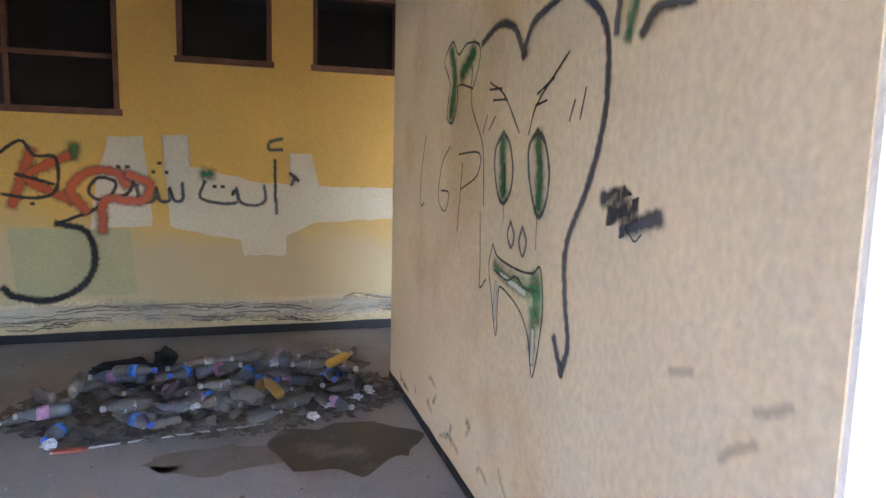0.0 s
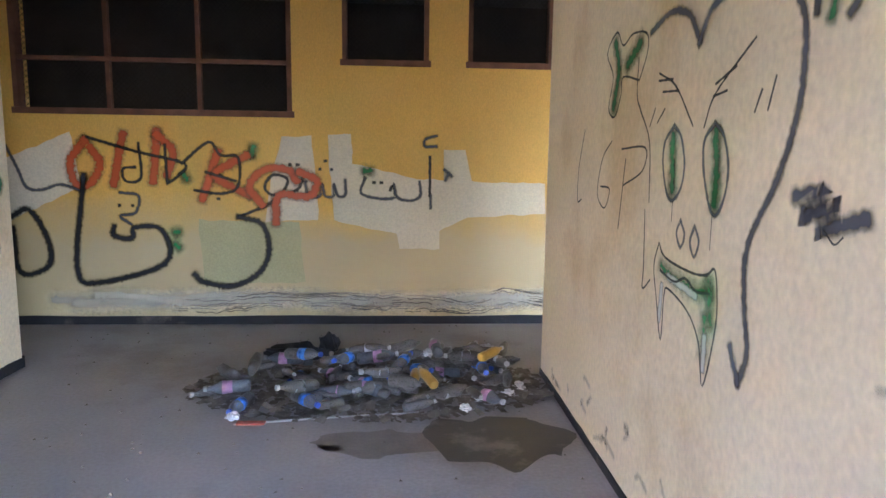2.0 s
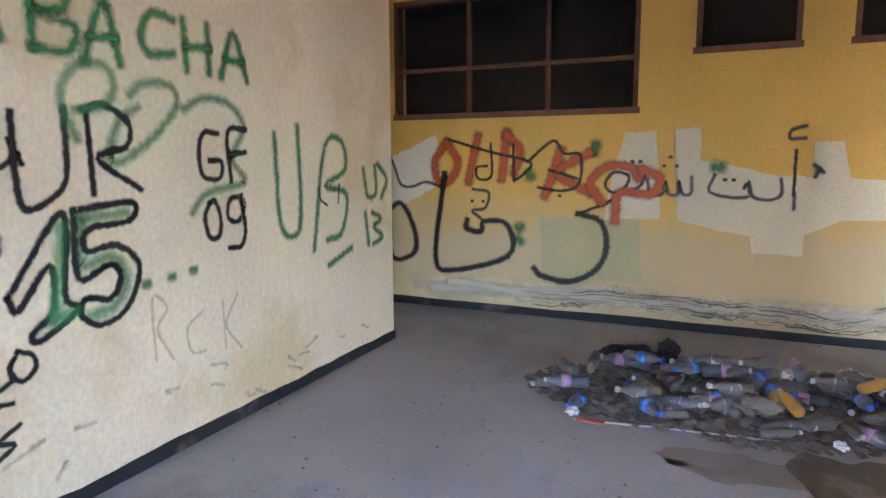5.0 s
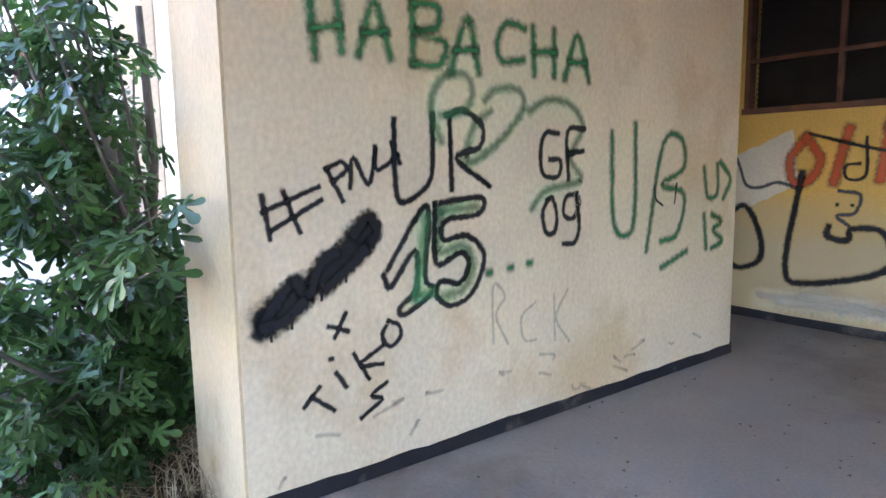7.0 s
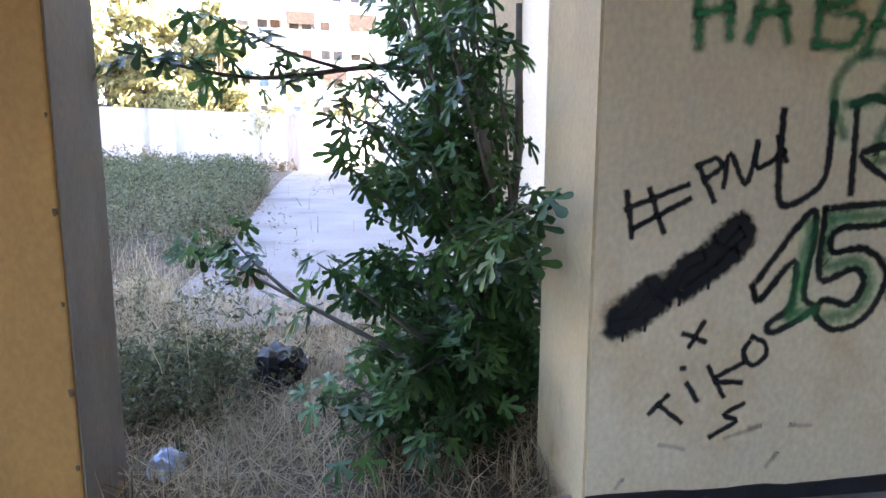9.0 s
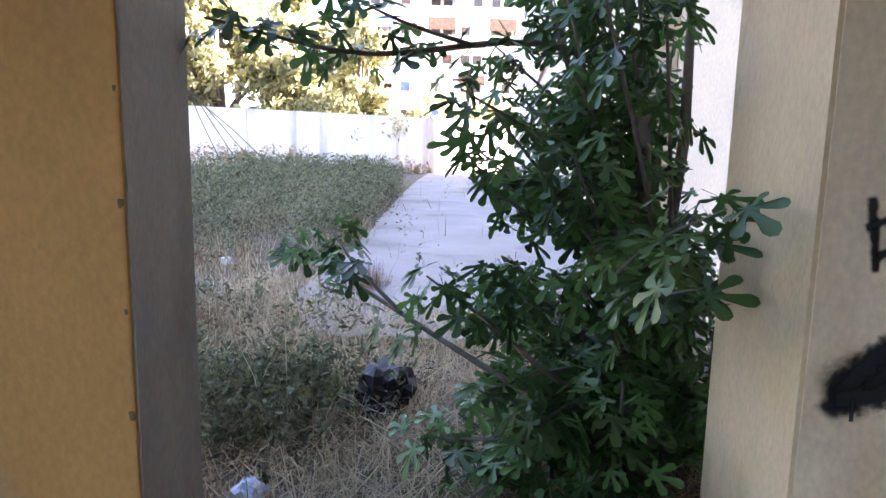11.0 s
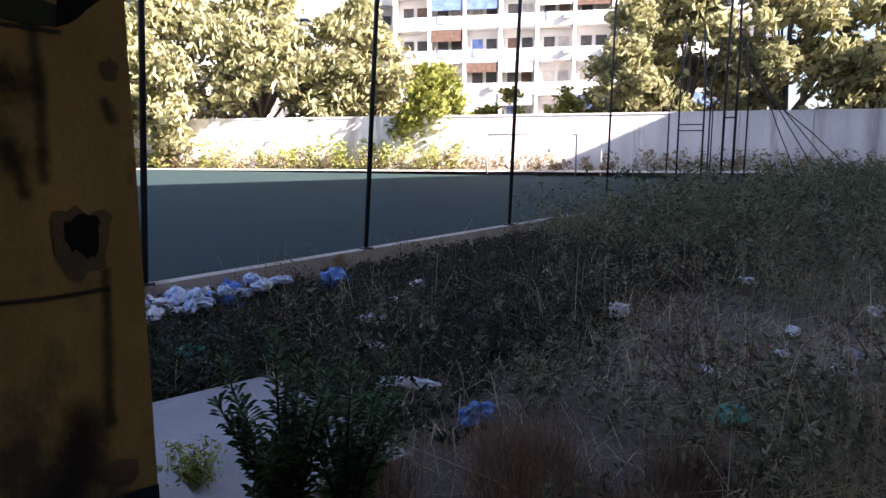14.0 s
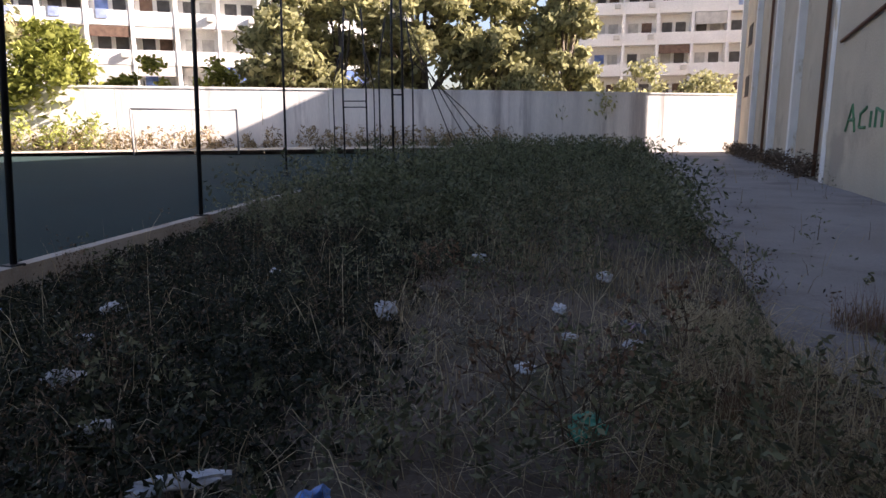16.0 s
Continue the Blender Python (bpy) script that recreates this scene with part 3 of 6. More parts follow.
PAINTS = {
    "BLACK": paint("black_spray", (0.012, 0.012, 0.015), 0.95, 0.25),
    "GREY": paint("grey_spray", (0.085, 0.09, 0.11), 0.82, 0.2),
    "GREEN": paint("green_spray", (0.025, 0.22, 0.075), 0.8, 0.0),
    "PALEGREEN": paint("pale_green_spray", (0.06, 0.31, 0.12), 0.62, 0.0),
    "OLIVE": paint("olive_spray", (0.40, 0.34, 0.16), 0.3, 0.0),
    "ORANGE": paint("orange_spray", (0.62, 0.11, 0.03), 0.75, 0.2),
    "WHITEWASH": paint("white_brush", (0.72, 0.72, 0.66), 0.8, 0.2),
    "FLAKE": paint("flaked_edge", (0.05, 0.038, 0.028), 0.9, 0.2),
    "SMEAR": paint("brown_smear", (0.40, 0.32, 0.22), 0.3, 0.0),
    "STAIN": paint("damp_stain", (0.035, 0.025, 0.014), 0.62, 0.0),
    "PALE": paint("salt_bloom", (0.70, 0.64, 0.52), 0.4, 0.0),
}


def smooth_line(pts, steps=5):
    if len(pts) < 3:
        return [Vector(p) for p in pts]
    P = [Vector(p) for p in pts]
    P = [P[0] * 2 - P[1], *P, P[-1] * 2 - P[-2]]
    out = []
    for a, b, c, d in zip(P, P[1:], P[2:], P[3:]):
        for k in range(steps):
            t = k / steps
            out.append(0.5 * (2 * b + (c - a) * t + (2 * a - 5 * b + 4 * c - d) * t * t + (3 * b - a - 3 * c + d) * t ** 3))
    return out + [P[-2]]


def on_wall(side, a, z, lift):
    if side == "L":
        return (X_LEFT + lift, a, z)
    if side == "R":
        return (X_RIGHT - lift, a, z)
    if side == "S":
        return (a, Y_SOUTH + lift, z)
    return (a, Y_BACK - lift, z)


LIFT = [0.004]


def graffiti(wall, side, colour, width, label, lines):
    """Painted strokes through points (along the wall, height)."""
    bm = bmesh.new()
    uvl = bm.loops.layers.uv.new("UVMap")
    half = max(0.004, width * (0.62 if side == "L" else 0.72) * (1.0 if colour == "BLACK" else 1.35 if side == "L" else 1.7))
    for pts in lines:
        LIFT[0] = 0.004 + (LIFT[0] - 0.004 + 0.0004) % 0.008
        if len(pts) == 2 and pts[0] == pts[1]:
            pts = [pts[0], (pts[0][0] + 0.004, pts[0][1])]
        q = smooth_line(pts)
        q = [q[0] + (q[0] - q[1]).normalized() * half, *q, q[-1] + (q[-1] - q[-2]).normalized() * half]
        dist = [0.0]
        for a, b in zip(q, q[1:]):
            dist.append(dist[-1] + (b - a).length)
        rows = []
        for i, p in enumerate(q):
            d = (q[min(i + 1, len(q) - 1)] - q[max(i - 1, 0)]).normalized()
            nrm = Vector((-d.y, d.x)) * half * (1 + 0.18 * noise.noise((p.x * 9, p.y * 9, 2)))
            u = min(1.0, min(dist[i], dist[-1] - dist[i]) / half)
            rows.append((p + nrm, p - nrm, u))
        vs = [(bm.verts.new(on_wall(side, a.x, a.y, LIFT[0])), bm.verts.new(on_wall(side, b.x, b.y, LIFT[0])), u) for a, b, u in rows]
        for r0, r1 in zip(vs, vs[1:]):
            f = bm.faces.new((r0[0], r0[1], r1[1], r1[0]))
            for lp, w in zip(f.loops, ((r0[2], 1), (r0[2], -1), (r1[2], -1), (r1[2], 1))):
                lp[uvl].uv = w
    ob = part("graffiti", bm, PAINTS[colour], wall, label)
    return ob


M_WASH = material("whitewash", (0.70, 0.62, 0.47), 0.7, 0.05, 2, 60, 0.15)


def patch(wall, side, pts, mat=None, name="whitewash_patch", lift=0.0025):
    """A flat coat over part of a wall, with a wavering edge."""
    bm = bmesh.new()
    out = []
    for a, b in zip(pts, pts[1:] + pts[:1]):
        a, b = Vector(a), Vector(b)
        n = max(2, int((b - a).length / 0.05))
        for k in range(n):
            p = a + (b - a) * k / n
            out.append(p + Vector((noise.noise((p.x * 8, p.y * 8, 0)), noise.noise((p.x * 8, p.y * 8, 5)))) * 0.022)
    f = bm.faces.new([bm.verts.new(on_wall(side, p.x, p.y, lift)) for p in out])
    bmesh.ops.triangulate(bm, faces=[f])
    return part(name, bm, mat or M_WASH, wall)


def skirting(name, x0, x1, y0, y1, z1=0.1):
    bm = boxed(x0, x1, y0, y1, 0.001, z1)
    bmesh.ops.subdivide_edges(bm, edges=[e for e in bm.edges if e.calc_length() > 0.5], cuts=40)
    for v in bm.verts:
        if v.co.z > 0.05:
            v.co.z += 0.012 * noise.noise(v.co * 6)
    return structure(emit(name, bm, M_SKIRT), "low black painted skirting, chipped and dusty", "baseboard")


skirting("baseboard_back", -8.7, 8.7, Y_BACK - 0.012, Y_BACK - 0.001, 0.085)
skirting("baseboard_left", X_LEFT + 0.001, X_LEFT + 0.012, 0.03, 4.03, 0.078)
skirting("baseboard_left_end", -3.3, X_LEFT + 0.012, 4.031, 4.042, 0.09)
skirting("baseboard_right", X_RIGHT - 0.01, X_RIGHT - 0.001, -0.05, 3.79, 0.05)
skirting("baseboard_south", -3.0, -1.0, Y_SOUTH + 0.001, Y_SOUTH + 0.014, 0.1)

graffiti(wall_left, "L", "BLACK", 0.030, "black spray-painted hash sign and letters", [
    [(0.16, 1.44), (0.19, 1.25)],
    [(0.26, 1.45), (0.33, 1.27)],
    [(0.16, 1.37), (0.43, 1.47)],
    [(0.2, 1.29), (0.44, 1.41)],
    [(0.47, 1.55), (0.55, 1.4)],
    [(0.47, 1.55), (0.55, 1.58), (0.57, 1.54), (0.5, 1.49)],
    [(0.59, 1.46), (0.61, 1.6), (0.69, 1.47), (0.73, 1.63)],
    [(0.73, 1.65), (0.74, 1.54), (0.86, 1.61)],
    [(0.82, 1.67), (0.87, 1.57)]])
graffiti(wall_left, "L", "BLACK", 0.040, "black spray-painted letters U R", [
    [(0.84, 1.78), (0.84, 1.47), (0.87, 1.38), (0.97, 1.41), (1.06, 1.51), (1.07, 1.81)],
    [(1.19, 1.43), (1.18, 1.8)],
    [(1.16, 1.81), (1.27, 1.84), (1.4, 1.76), (1.38, 1.65), (1.22, 1.59), (1.45, 1.44)]])
graffiti(wall_left, "L", "BLACK", 0.040, "black spray-painted letters G F and 09", [
    [(1.99, 1.73), (1.88, 1.73), (1.84, 1.61), (1.87, 1.49), (1.99, 1.48), (2.01, 1.57), (1.92, 1.58)],
    [(2.08, 1.46), (2.07, 1.74), (2.22, 1.76)],
    [(2.08, 1.61), (2.21, 1.63)],
    [(1.9, 1.34), (1.86, 1.26), (1.89, 1.15), (1.96, 1.15), (1.98, 1.25), (1.94, 1.35), (1.9, 1.34)],
    [(2.15, 1.37), (2.06, 1.35), (2.04, 1.25), (2.12, 1.22), (2.18, 1.3), (2.15, 1.37), (2.18, 1.17), (2.14, 1.07), (2.04, 1.07)]])
graffiti(wall_left, "L", "PALEGREEN", 0.060, "pale green fill of the number 15", [
    [(1.01, 1.29), (0.98, 1.07), (0.95, 0.88)],
    [(0.95, 0.9), (1.05, 0.9)],
    [(1.12, 1.32), (1.35, 1.33)],
    [(1.11, 1.3), (1.1, 1.11), (1.26, 1.13), (1.33, 1.02), (1.26, 0.89), (1.13, 0.87)]])
graffiti(wall_left, "L", "BLACK", 0.040, "black outline of the number 15", [
    [(0.76, 1.02), (0.99, 1.33), (1.04, 1.3), (1.01, 0.99), (1.06, 0.91), (0.88, 0.81), (0.85, 0.85), (0.95, 0.93), (0.95, 1.13), (0.8, 0.96), (0.76, 1.02)],
    [(1.08, 1.36), (1.39, 1.38), (1.37, 1.29), (1.15, 1.27), (1.13, 1.17), (1.29, 1.18), (1.41, 1.06), (1.33, 0.87), (1.18, 0.81), (1.08, 0.88), (1.11, 0.95), (1.24, 0.93), (1.3, 1.03), (1.24, 1.09), (1.08, 1.05), (1.08, 1.36)]])
graffiti(wall_left, "L", "BLACK", 0.162, "broad black spray-painted blot", [
    [(0.16, 0.90), (0.29, 0.98), (0.48, 1.09), (0.66, 1.25)]])
graffiti(wall_left, "L", "BLACK", 0.085, "ragged lumps and drips of the black blot", [
    [(0.12, 0.84), (0.17, 0.93), (0.27, 1.04)], [(0.3, 1.05), (0.36, 0.98), (0.42, 1.12), (0.5, 1.16)], [(0.45, 1.0), (0.56, 1.08), (0.66, 1.16)], [(0.6, 1.24), (0.68, 1.32), (0.73, 1.25), (0.7, 1.2)], [(0.14, 0.86), (0.24, 0.88), (0.33, 0.95)]])
graffiti(wall_left, "L", "BLACK", 0.016, "thin drips under the blot", [[(0.17, 0.86), (0.17, 0.8)], [(0.27, 0.9), (0.27, 0.84)], [(0.42, 1.0), (0.42, 0.95)], [(0.55, 1.06), (0.55, 1.02)]])
graffiti(wall_left, "L", "BLACK", 0.030, "black spray-painted plus sign and name", [
    [(0.45, 0.82), (0.55, 0.78)],
    [(0.54, 0.87), (0.48, 0.76)],
    [(0.31, 0.46), (0.39, 0.54)],
    [(0.35, 0.5), (0.46, 0.41)],
    [(0.48, 0.59), (0.53, 0.51)],
    [(0.45, 0.66), (0.46, 0.66)],
    [(0.58, 0.66), (0.66, 0.52)],
    [(0.74, 0.67), (0.61, 0.6), (0.74, 0.58)],
    [(0.78, 0.79), (0.74, 0.72), (0.79, 0.66), (0.85, 0.7), (0.84, 0.76), (0.78, 0.79)],
    [(0.76, 0.48), (0.67, 0.43), (0.73, 0.4), (0.61, 0.33)]])
graffiti(wall_left, "L", "GREEN", 0.050, "green spray-painted capital letters", [
    [(0.42, 2.29), (0.44, 2.04)],
    [(0.56, 2.31), (0.57, 2.08)],
    [(0.43, 2.16), (0.56, 2.19)],
    [(0.66, 2.07), (0.75, 2.32), (0.83, 2.07)],
    [(0.69, 2.17), (0.81, 2.19)],
    [(0.96, 2.33), (0.96, 2.06)],
    [(0.97, 2.34), (1.11, 2.34), (1.11, 2.24), (0.97, 2.2), (1.16, 2.17), (1.12, 2.06), (0.96, 2.05)],
    [(1.19, 2.03), (1.31, 2.31), (1.38, 2.04)],
    [(1.23, 2.14), (1.36, 2.15)],
    [(1.71, 2.3), (1.58, 2.31), (1.51, 2.2), (1.55, 2.11), (1.7, 2.13)],
    [(1.78, 2.31), (1.79, 2.06)],
    [(1.95, 2.31), (1.95, 2.06)],
    [(1.79, 2.18), (1.96, 2.19)],
    [(2.04, 2.05), (2.15, 2.31), (2.25, 2.05)],
    [(2.08, 2.15), (2.22, 2.15)]])
graffiti(wall_left, "L", "PALEGREEN", 0.050, "faded green spray loops", [
    [(1.12, 1.68), (1.06, 1.85), (1.13, 1.99), (1.28, 2.02), (1.33, 1.93), (1.27, 1.83), (1.13, 1.81)],
    [(1.43, 1.9), (1.51, 1.96), (1.68, 1.96), (1.7, 1.85), (1.5, 1.66), (1.3, 1.57), (1.34, 1.75), (1.46, 1.84)],
    [(1.76, 1.85), (1.9, 1.92), (2.1, 1.9), (2.21, 1.77), (2.1, 1.59), (2.2, 1.45), (1.9, 1.4), (1.78, 1.3)]])
graffiti(wall_left, "L", "GREEN", 0.050, "green spray-painted letters", [
    [(2.49, 1.74), (2.52, 1.18), (2.65, 1.07), (2.74, 1.2), (2.73, 1.8)],
    [(2.88, 0.95), (3.04, 1.67), (3.26, 1.71), (3.3, 1.51), (3.04, 1.39), (3.31, 1.32), (3.24, 1.04), (3.05, 1.0)],
    [(3.06, 0.81), (3.36, 0.9)],
    [(3.56, 1.5), (3.62, 1.29), (3.75, 1.31), (3.74, 1.52)],
    [(3.79, 1.54), (3.93, 1.41), (3.84, 1.27)],
    [(3.58, 1.15), (3.62, 0.9)],
    [(3.69, 1.15), (3.82, 1.09), (3.71, 1.03), (3.84, 0.94), (3.7, 0.89)],
    [(1.44, 0.96), (1.45, 0.96)],
    [(1.6, 0.97), (1.61, 0.97)],
    [(1.75, 0.98), (1.76, 0.98)]])
graffiti(wall_left, "L", "BLACK", 0.020, "black strokes over the green letters", [
    [(2.95, 1.39), (2.97, 1.3), (3.05, 1.25)],
    [(3.21, 1.4), (3.19, 1.26)]])
graffiti(wall_left, "L", "OLIVE", 0.020, "faint olive letters", [
    [(1.47, 0.55), (1.47, 0.88), (1.56, 0.81), (1.49, 0.71), (1.58, 0.53)],
    [(1.8, 0.74), (1.69, 0.67), (1.71, 0.53), (1.81, 0.51)],
    [(1.96, 0.77), (1.97, 0.48)],
    [(2.08, 0.78), (1.98, 0.62), (2.1, 0.45)]])
graffiti(wall_right, "R", "GREY", 0.020, "grey spray-painted outline of a face", [
    [(1.86, 2.15), (1.68, 2.19), (1.5, 2.15), (1.39, 2.03)],
    [(1.4, 2.03), (1.31, 2.13), (1.15, 2.16), (1.03, 2.18)],
    [(0.97, 2.15), (0.85, 2.07), (0.79, 1.96), (0.79, 1.77), (0.86, 1.57), (0.99, 1.36), (0.99, 1.19), (0.95, 1.03), (0.99, 0.92)],
    [(1.05, 1.02), (0.99, 0.92)]])
graffiti(wall_right, "R", "BLACK", 0.010, "black painted face outline and brows", [
    [(2.01, 2.07), (2.01, 1.91), (1.95, 1.83), (1.83, 1.69), (1.8, 1.44)],
    [(1.84, 1.4), (1.82, 1.16), (1.82, 1.06), (1.74, 1.11)],
    [(1.76, 1.97), (1.59, 1.9), (1.42, 1.74)],
    [(1.33, 1.73), (1.26, 1.84), (1.03, 1.98)],
    [(1.76, 1.94), (1.62, 1.93)],
    [(1.71, 1.89), (1.56, 1.88)],
    [(1.83, 1.76), (1.78, 1.83)],
    [(1.75, 1.77), (1.68, 1.82)],
    [(1.26, 1.87), (1.13, 1.91)],
    [(1.27, 1.83), (1.18, 1.84)],
    [(1.0, 1.76), (0.97, 1.82)],
    [(0.93, 1.76), (0.9, 1.85)]])
graffiti(wall_right, "R", "GREEN", 0.050, "green painted eyes", [
    [(1.58, 1.7), (1.57, 1.6), (1.56, 1.51)],
    [(1.23, 1.7), (1.21, 1.58), (1.21, 1.48)]])
graffiti(wall_right, "R", "GREY", 0.010, "grey ringed eyes and nostrils", [
    [(1.57, 1.75), (1.65, 1.69), (1.66, 1.6), (1.61, 1.49), (1.55, 1.46), (1.48, 1.51), (1.46, 1.6), (1.5, 1.7), (1.57, 1.75)],
    [(1.24, 1.74), (1.31, 1.68), (1.3, 1.58), (1.25, 1.47), (1.2, 1.43), (1.15, 1.48), (1.13, 1.58), (1.17, 1.69), (1.24, 1.74)],
    [(1.46, 1.39), (1.49, 1.34), (1.45, 1.29), (1.42, 1.34), (1.46, 1.39)],
    [(1.34, 1.38), (1.37, 1.32), (1.33, 1.27), (1.3, 1.33), (1.34, 1.38)]])
graffiti(wall_right, "R", "BLACK", 0.020, "black pupils with drips", [
    [(1.57, 1.61), (1.56, 1.51)],
    [(1.22, 1.59), (1.22, 1.47)]])
graffiti(wall_right, "R", "PALEGREEN", 0.050, "green painted mouth", [
    [(1.62, 1.19), (1.49, 1.16), (1.34, 1.15), (1.21, 1.16)],
    [(1.22, 1.19), (1.19, 1.07)],
    [(1.23, 1.06), (1.23, 0.95)]])
graffiti(wall_right, "R", "WHITEWASH", 0.020, "white painted fangs", [
    [(1.61, 1.11), (1.62, 0.97)],
    [(1.22, 1.0), (1.22, 0.89)],
    [(1.55, 1.16), (1.31, 1.13)]])
graffiti(wall_right, "R", "BLACK", 0.010, "black outline of the mouth and fangs", [
    [(1.66, 1.28), (1.59, 1.23), (1.37, 1.21), (1.24, 1.22), (1.18, 1.25), (1.15, 1.16), (1.15, 1.04), (1.21, 0.83), (1.26, 0.97), (1.36, 1.06), (1.54, 1.11), (1.58, 1.08), (1.59, 0.89), (1.66, 1.06), (1.7, 1.18), (1.66, 1.28)],
    [(1.63, 1.17), (1.49, 1.15), (1.4, 1.18), (1.31, 1.15), (1.21, 1.16)]])
graffiti(wall_right, "R", "GREEN", 0.060, "green painted horn", [
    [(2.33, 2.18), (2.27, 2.05), (2.32, 1.89)],
    [(2.14, 2.06), (2.0, 2.13)]])
graffiti(wall_right, "R", "BLACK", 0.010, "black outline of the horn", [
    [(1.98, 1.97), (2.2, 2.01), (2.22, 1.93), (2.3, 1.83), (2.4, 1.88), (2.35, 2.03), (2.46, 2.16), (2.32, 2.24), (2.22, 2.16), (2.09, 2.19), (1.92, 2.16), (1.9, 2.08), (1.98, 1.97)]])
graffiti(wall_right, "R", "GREEN", 0.030, "green painted second horn", [
    [(0.68, 1.97), (0.65, 2.06)]])
graffiti(wall_right, "R", "GREY", 0.020, "grey outline of the second horn", [
    [(0.74, 1.99), (0.73, 2.09)],
    [(0.61, 1.96), (0.55, 2.01), (0.41, 2.0)]])
graffiti(wall_right, "R", "BLACK", 0.010, "black scrawled letters", [
    [(2.81, 1.79), (2.91, 1.56), (2.91, 1.38), (2.83, 1.39)],
    [(2.32, 1.71), (2.46, 1.62), (2.52, 1.44), (2.39, 1.37), (2.32, 1.47), (2.47, 1.48)],
    [(2.1, 1.62), (2.16, 1.29)],
    [(2.16, 1.67), (1.86, 1.67), (1.88, 1.57), (2.11, 1.5)]])
graffiti(wall_right, "R", "GREY", 0.030, "dark grey spray scribble", [
    [(0.77, 1.52), (0.65, 1.53), (0.74, 1.47), (0.6, 1.5), (0.67, 1.44), (0.5, 1.48)]])
graffiti(wall_right, "R", "BLACK", 0.000, "thin dark drips", [
    [(1.56, 1.46), (1.56, 1.38)],
    [(1.23, 1.44), (1.23, 1.31)],
    [(0.64, 1.44), (0.6, 1.41), (0.57, 1.43)]])
patch(wall_back, "B", [(-0.82, 1.84), (-0.6, 1.84), (-0.59, 1.56), (-0.36, 1.52), (-0.03, 1.44), (0.3, 1.42), (0.29, 1.72), (0.48, 1.71), (0.56, 1.41), (1.27, 1.4), (1.28, 1.1), (0.52, 1.06), (0.25, 0.92), (0.25, 0.75), (-0.14, 0.75), (-0.16, 0.89), (-0.77, 1.02)])
patch(wall_back, "B", [(-1.25, 1.81), (-0.98, 1.82), (-0.91, 1.02), (-1.43, 1.01), (-1.34, 1.5)])
patch(wall_back, "B", [(-3.49, 1.69), (-3.19, 1.83), (-3.11, 1.32), (-3.79, 0.98), (-4.08, 1.04), (-4.05, 1.47)])
graffiti(wall_back, "B", "ORANGE", 0.060, "orange spray-painted letters", [
    [(-3.06, 1.75), (-3.19, 1.56), (-3.16, 1.35), (-3.03, 1.35), (-2.93, 1.54), (-3.06, 1.75)],
    [(-2.71, 1.81), (-2.81, 1.35)],
    [(-2.4, 1.84), (-2.45, 1.38)],
    [(-2.4, 1.81), (-2.26, 1.66), (-2.32, 1.44)],
    [(-1.85, 1.66), (-2.0, 1.22)],
    [(-1.58, 1.63), (-1.88, 1.44), (-1.56, 1.26)],
    [(-1.45, 1.17), (-1.56, 1.34), (-1.42, 1.5), (-1.2, 1.5), (-1.12, 1.4)],
    [(-1.09, 1.48), (-0.93, 1.4), (-1.01, 1.25), (-1.29, 1.26), (-1.32, 1.0)]])
graffiti(wall_back, "B", "BLACK", 0.062, "thick black painted angular shape", [
    [(-3.08, 1.43), (-3.19, 0.55), (-3.01, 0.41), (-2.37, 0.6), (-2.39, 0.92), (-2.64, 0.94), (-2.67, 0.84), (-2.83, 0.86), (-2.83, 0.95)],
    [(-1.67, 1.05), (-1.45, 0.98), (-1.39, 0.73), (-1.49, 0.51), (-1.74, 0.38), (-2.02, 0.42), (-2.1, 0.49)],
    [(-3.75, 1.04), (-3.59, 1.1), (-3.44, 0.82), (-3.45, 0.57), (-3.71, 0.51), (-3.75, 0.93)]])
graffiti(wall_back, "B", "BLACK", 0.030, "black painted script", [
    [(-3.03, 1.78), (-2.58, 1.65), (-2.16, 1.55), (-2.22, 1.43), (-2.32, 1.36)],
    [(-2.18, 1.55), (-1.93, 1.75), (-1.82, 1.63), (-1.66, 1.61), (-1.67, 1.34), (-1.83, 1.27), (-2.07, 1.3)],
    [(-1.96, 1.47), (-1.69, 1.39)],
    [(-2.57, 1.73), (-2.56, 1.41), (-2.7, 1.38), (-2.72, 1.49), (-2.61, 1.51)],
    [(-2.33, 1.72), (-2.32, 1.38)],
    [(-1.67, 1.05), (-1.34, 1.2), (-1.2, 1.4), (-1.34, 1.45), (-1.42, 1.34), (-1.34, 1.26), (-1.12, 1.31), (-1.05, 1.45)],
    [(0.15, 1.64), (0.15, 1.27)]])
graffiti(wall_back, "B", "GREY", 0.020, "thin dark painted script", [
    [(0.21, 1.84), (0.11, 1.81), (0.1, 1.74), (0.21, 1.74)],
    [(-0.47, 1.43), (-0.51, 1.29), (-0.36, 1.24), (-0.19, 1.25), (-0.2, 1.38), (-0.16, 1.25), (-0.03, 1.22), (0.06, 1.27), (0.05, 1.4)],
    [(-1.04, 1.39), (-1.01, 1.26), (-0.9, 1.26), (-0.88, 1.37), (-0.85, 1.26), (-0.77, 1.26), (-0.77, 1.37), (-0.73, 1.26), (-0.66, 1.27), (-0.66, 1.41)],
    [(-3.76, 1.69), (-3.67, 1.48), (-3.6, 1.31), (-3.46, 1.29), (-3.3, 1.34), (-3.13, 1.29)],
    [(-2.76, 1.27), (-2.59, 1.24), (-2.63, 1.08), (-2.77, 1.05), (-2.67, 0.97)],
    [(0.16, 1.27), (0.16, 1.15)],
    [(0.29, 1.52), (0.36, 1.46)],
    [(0.33, 1.49), (0.3, 1.42)]])
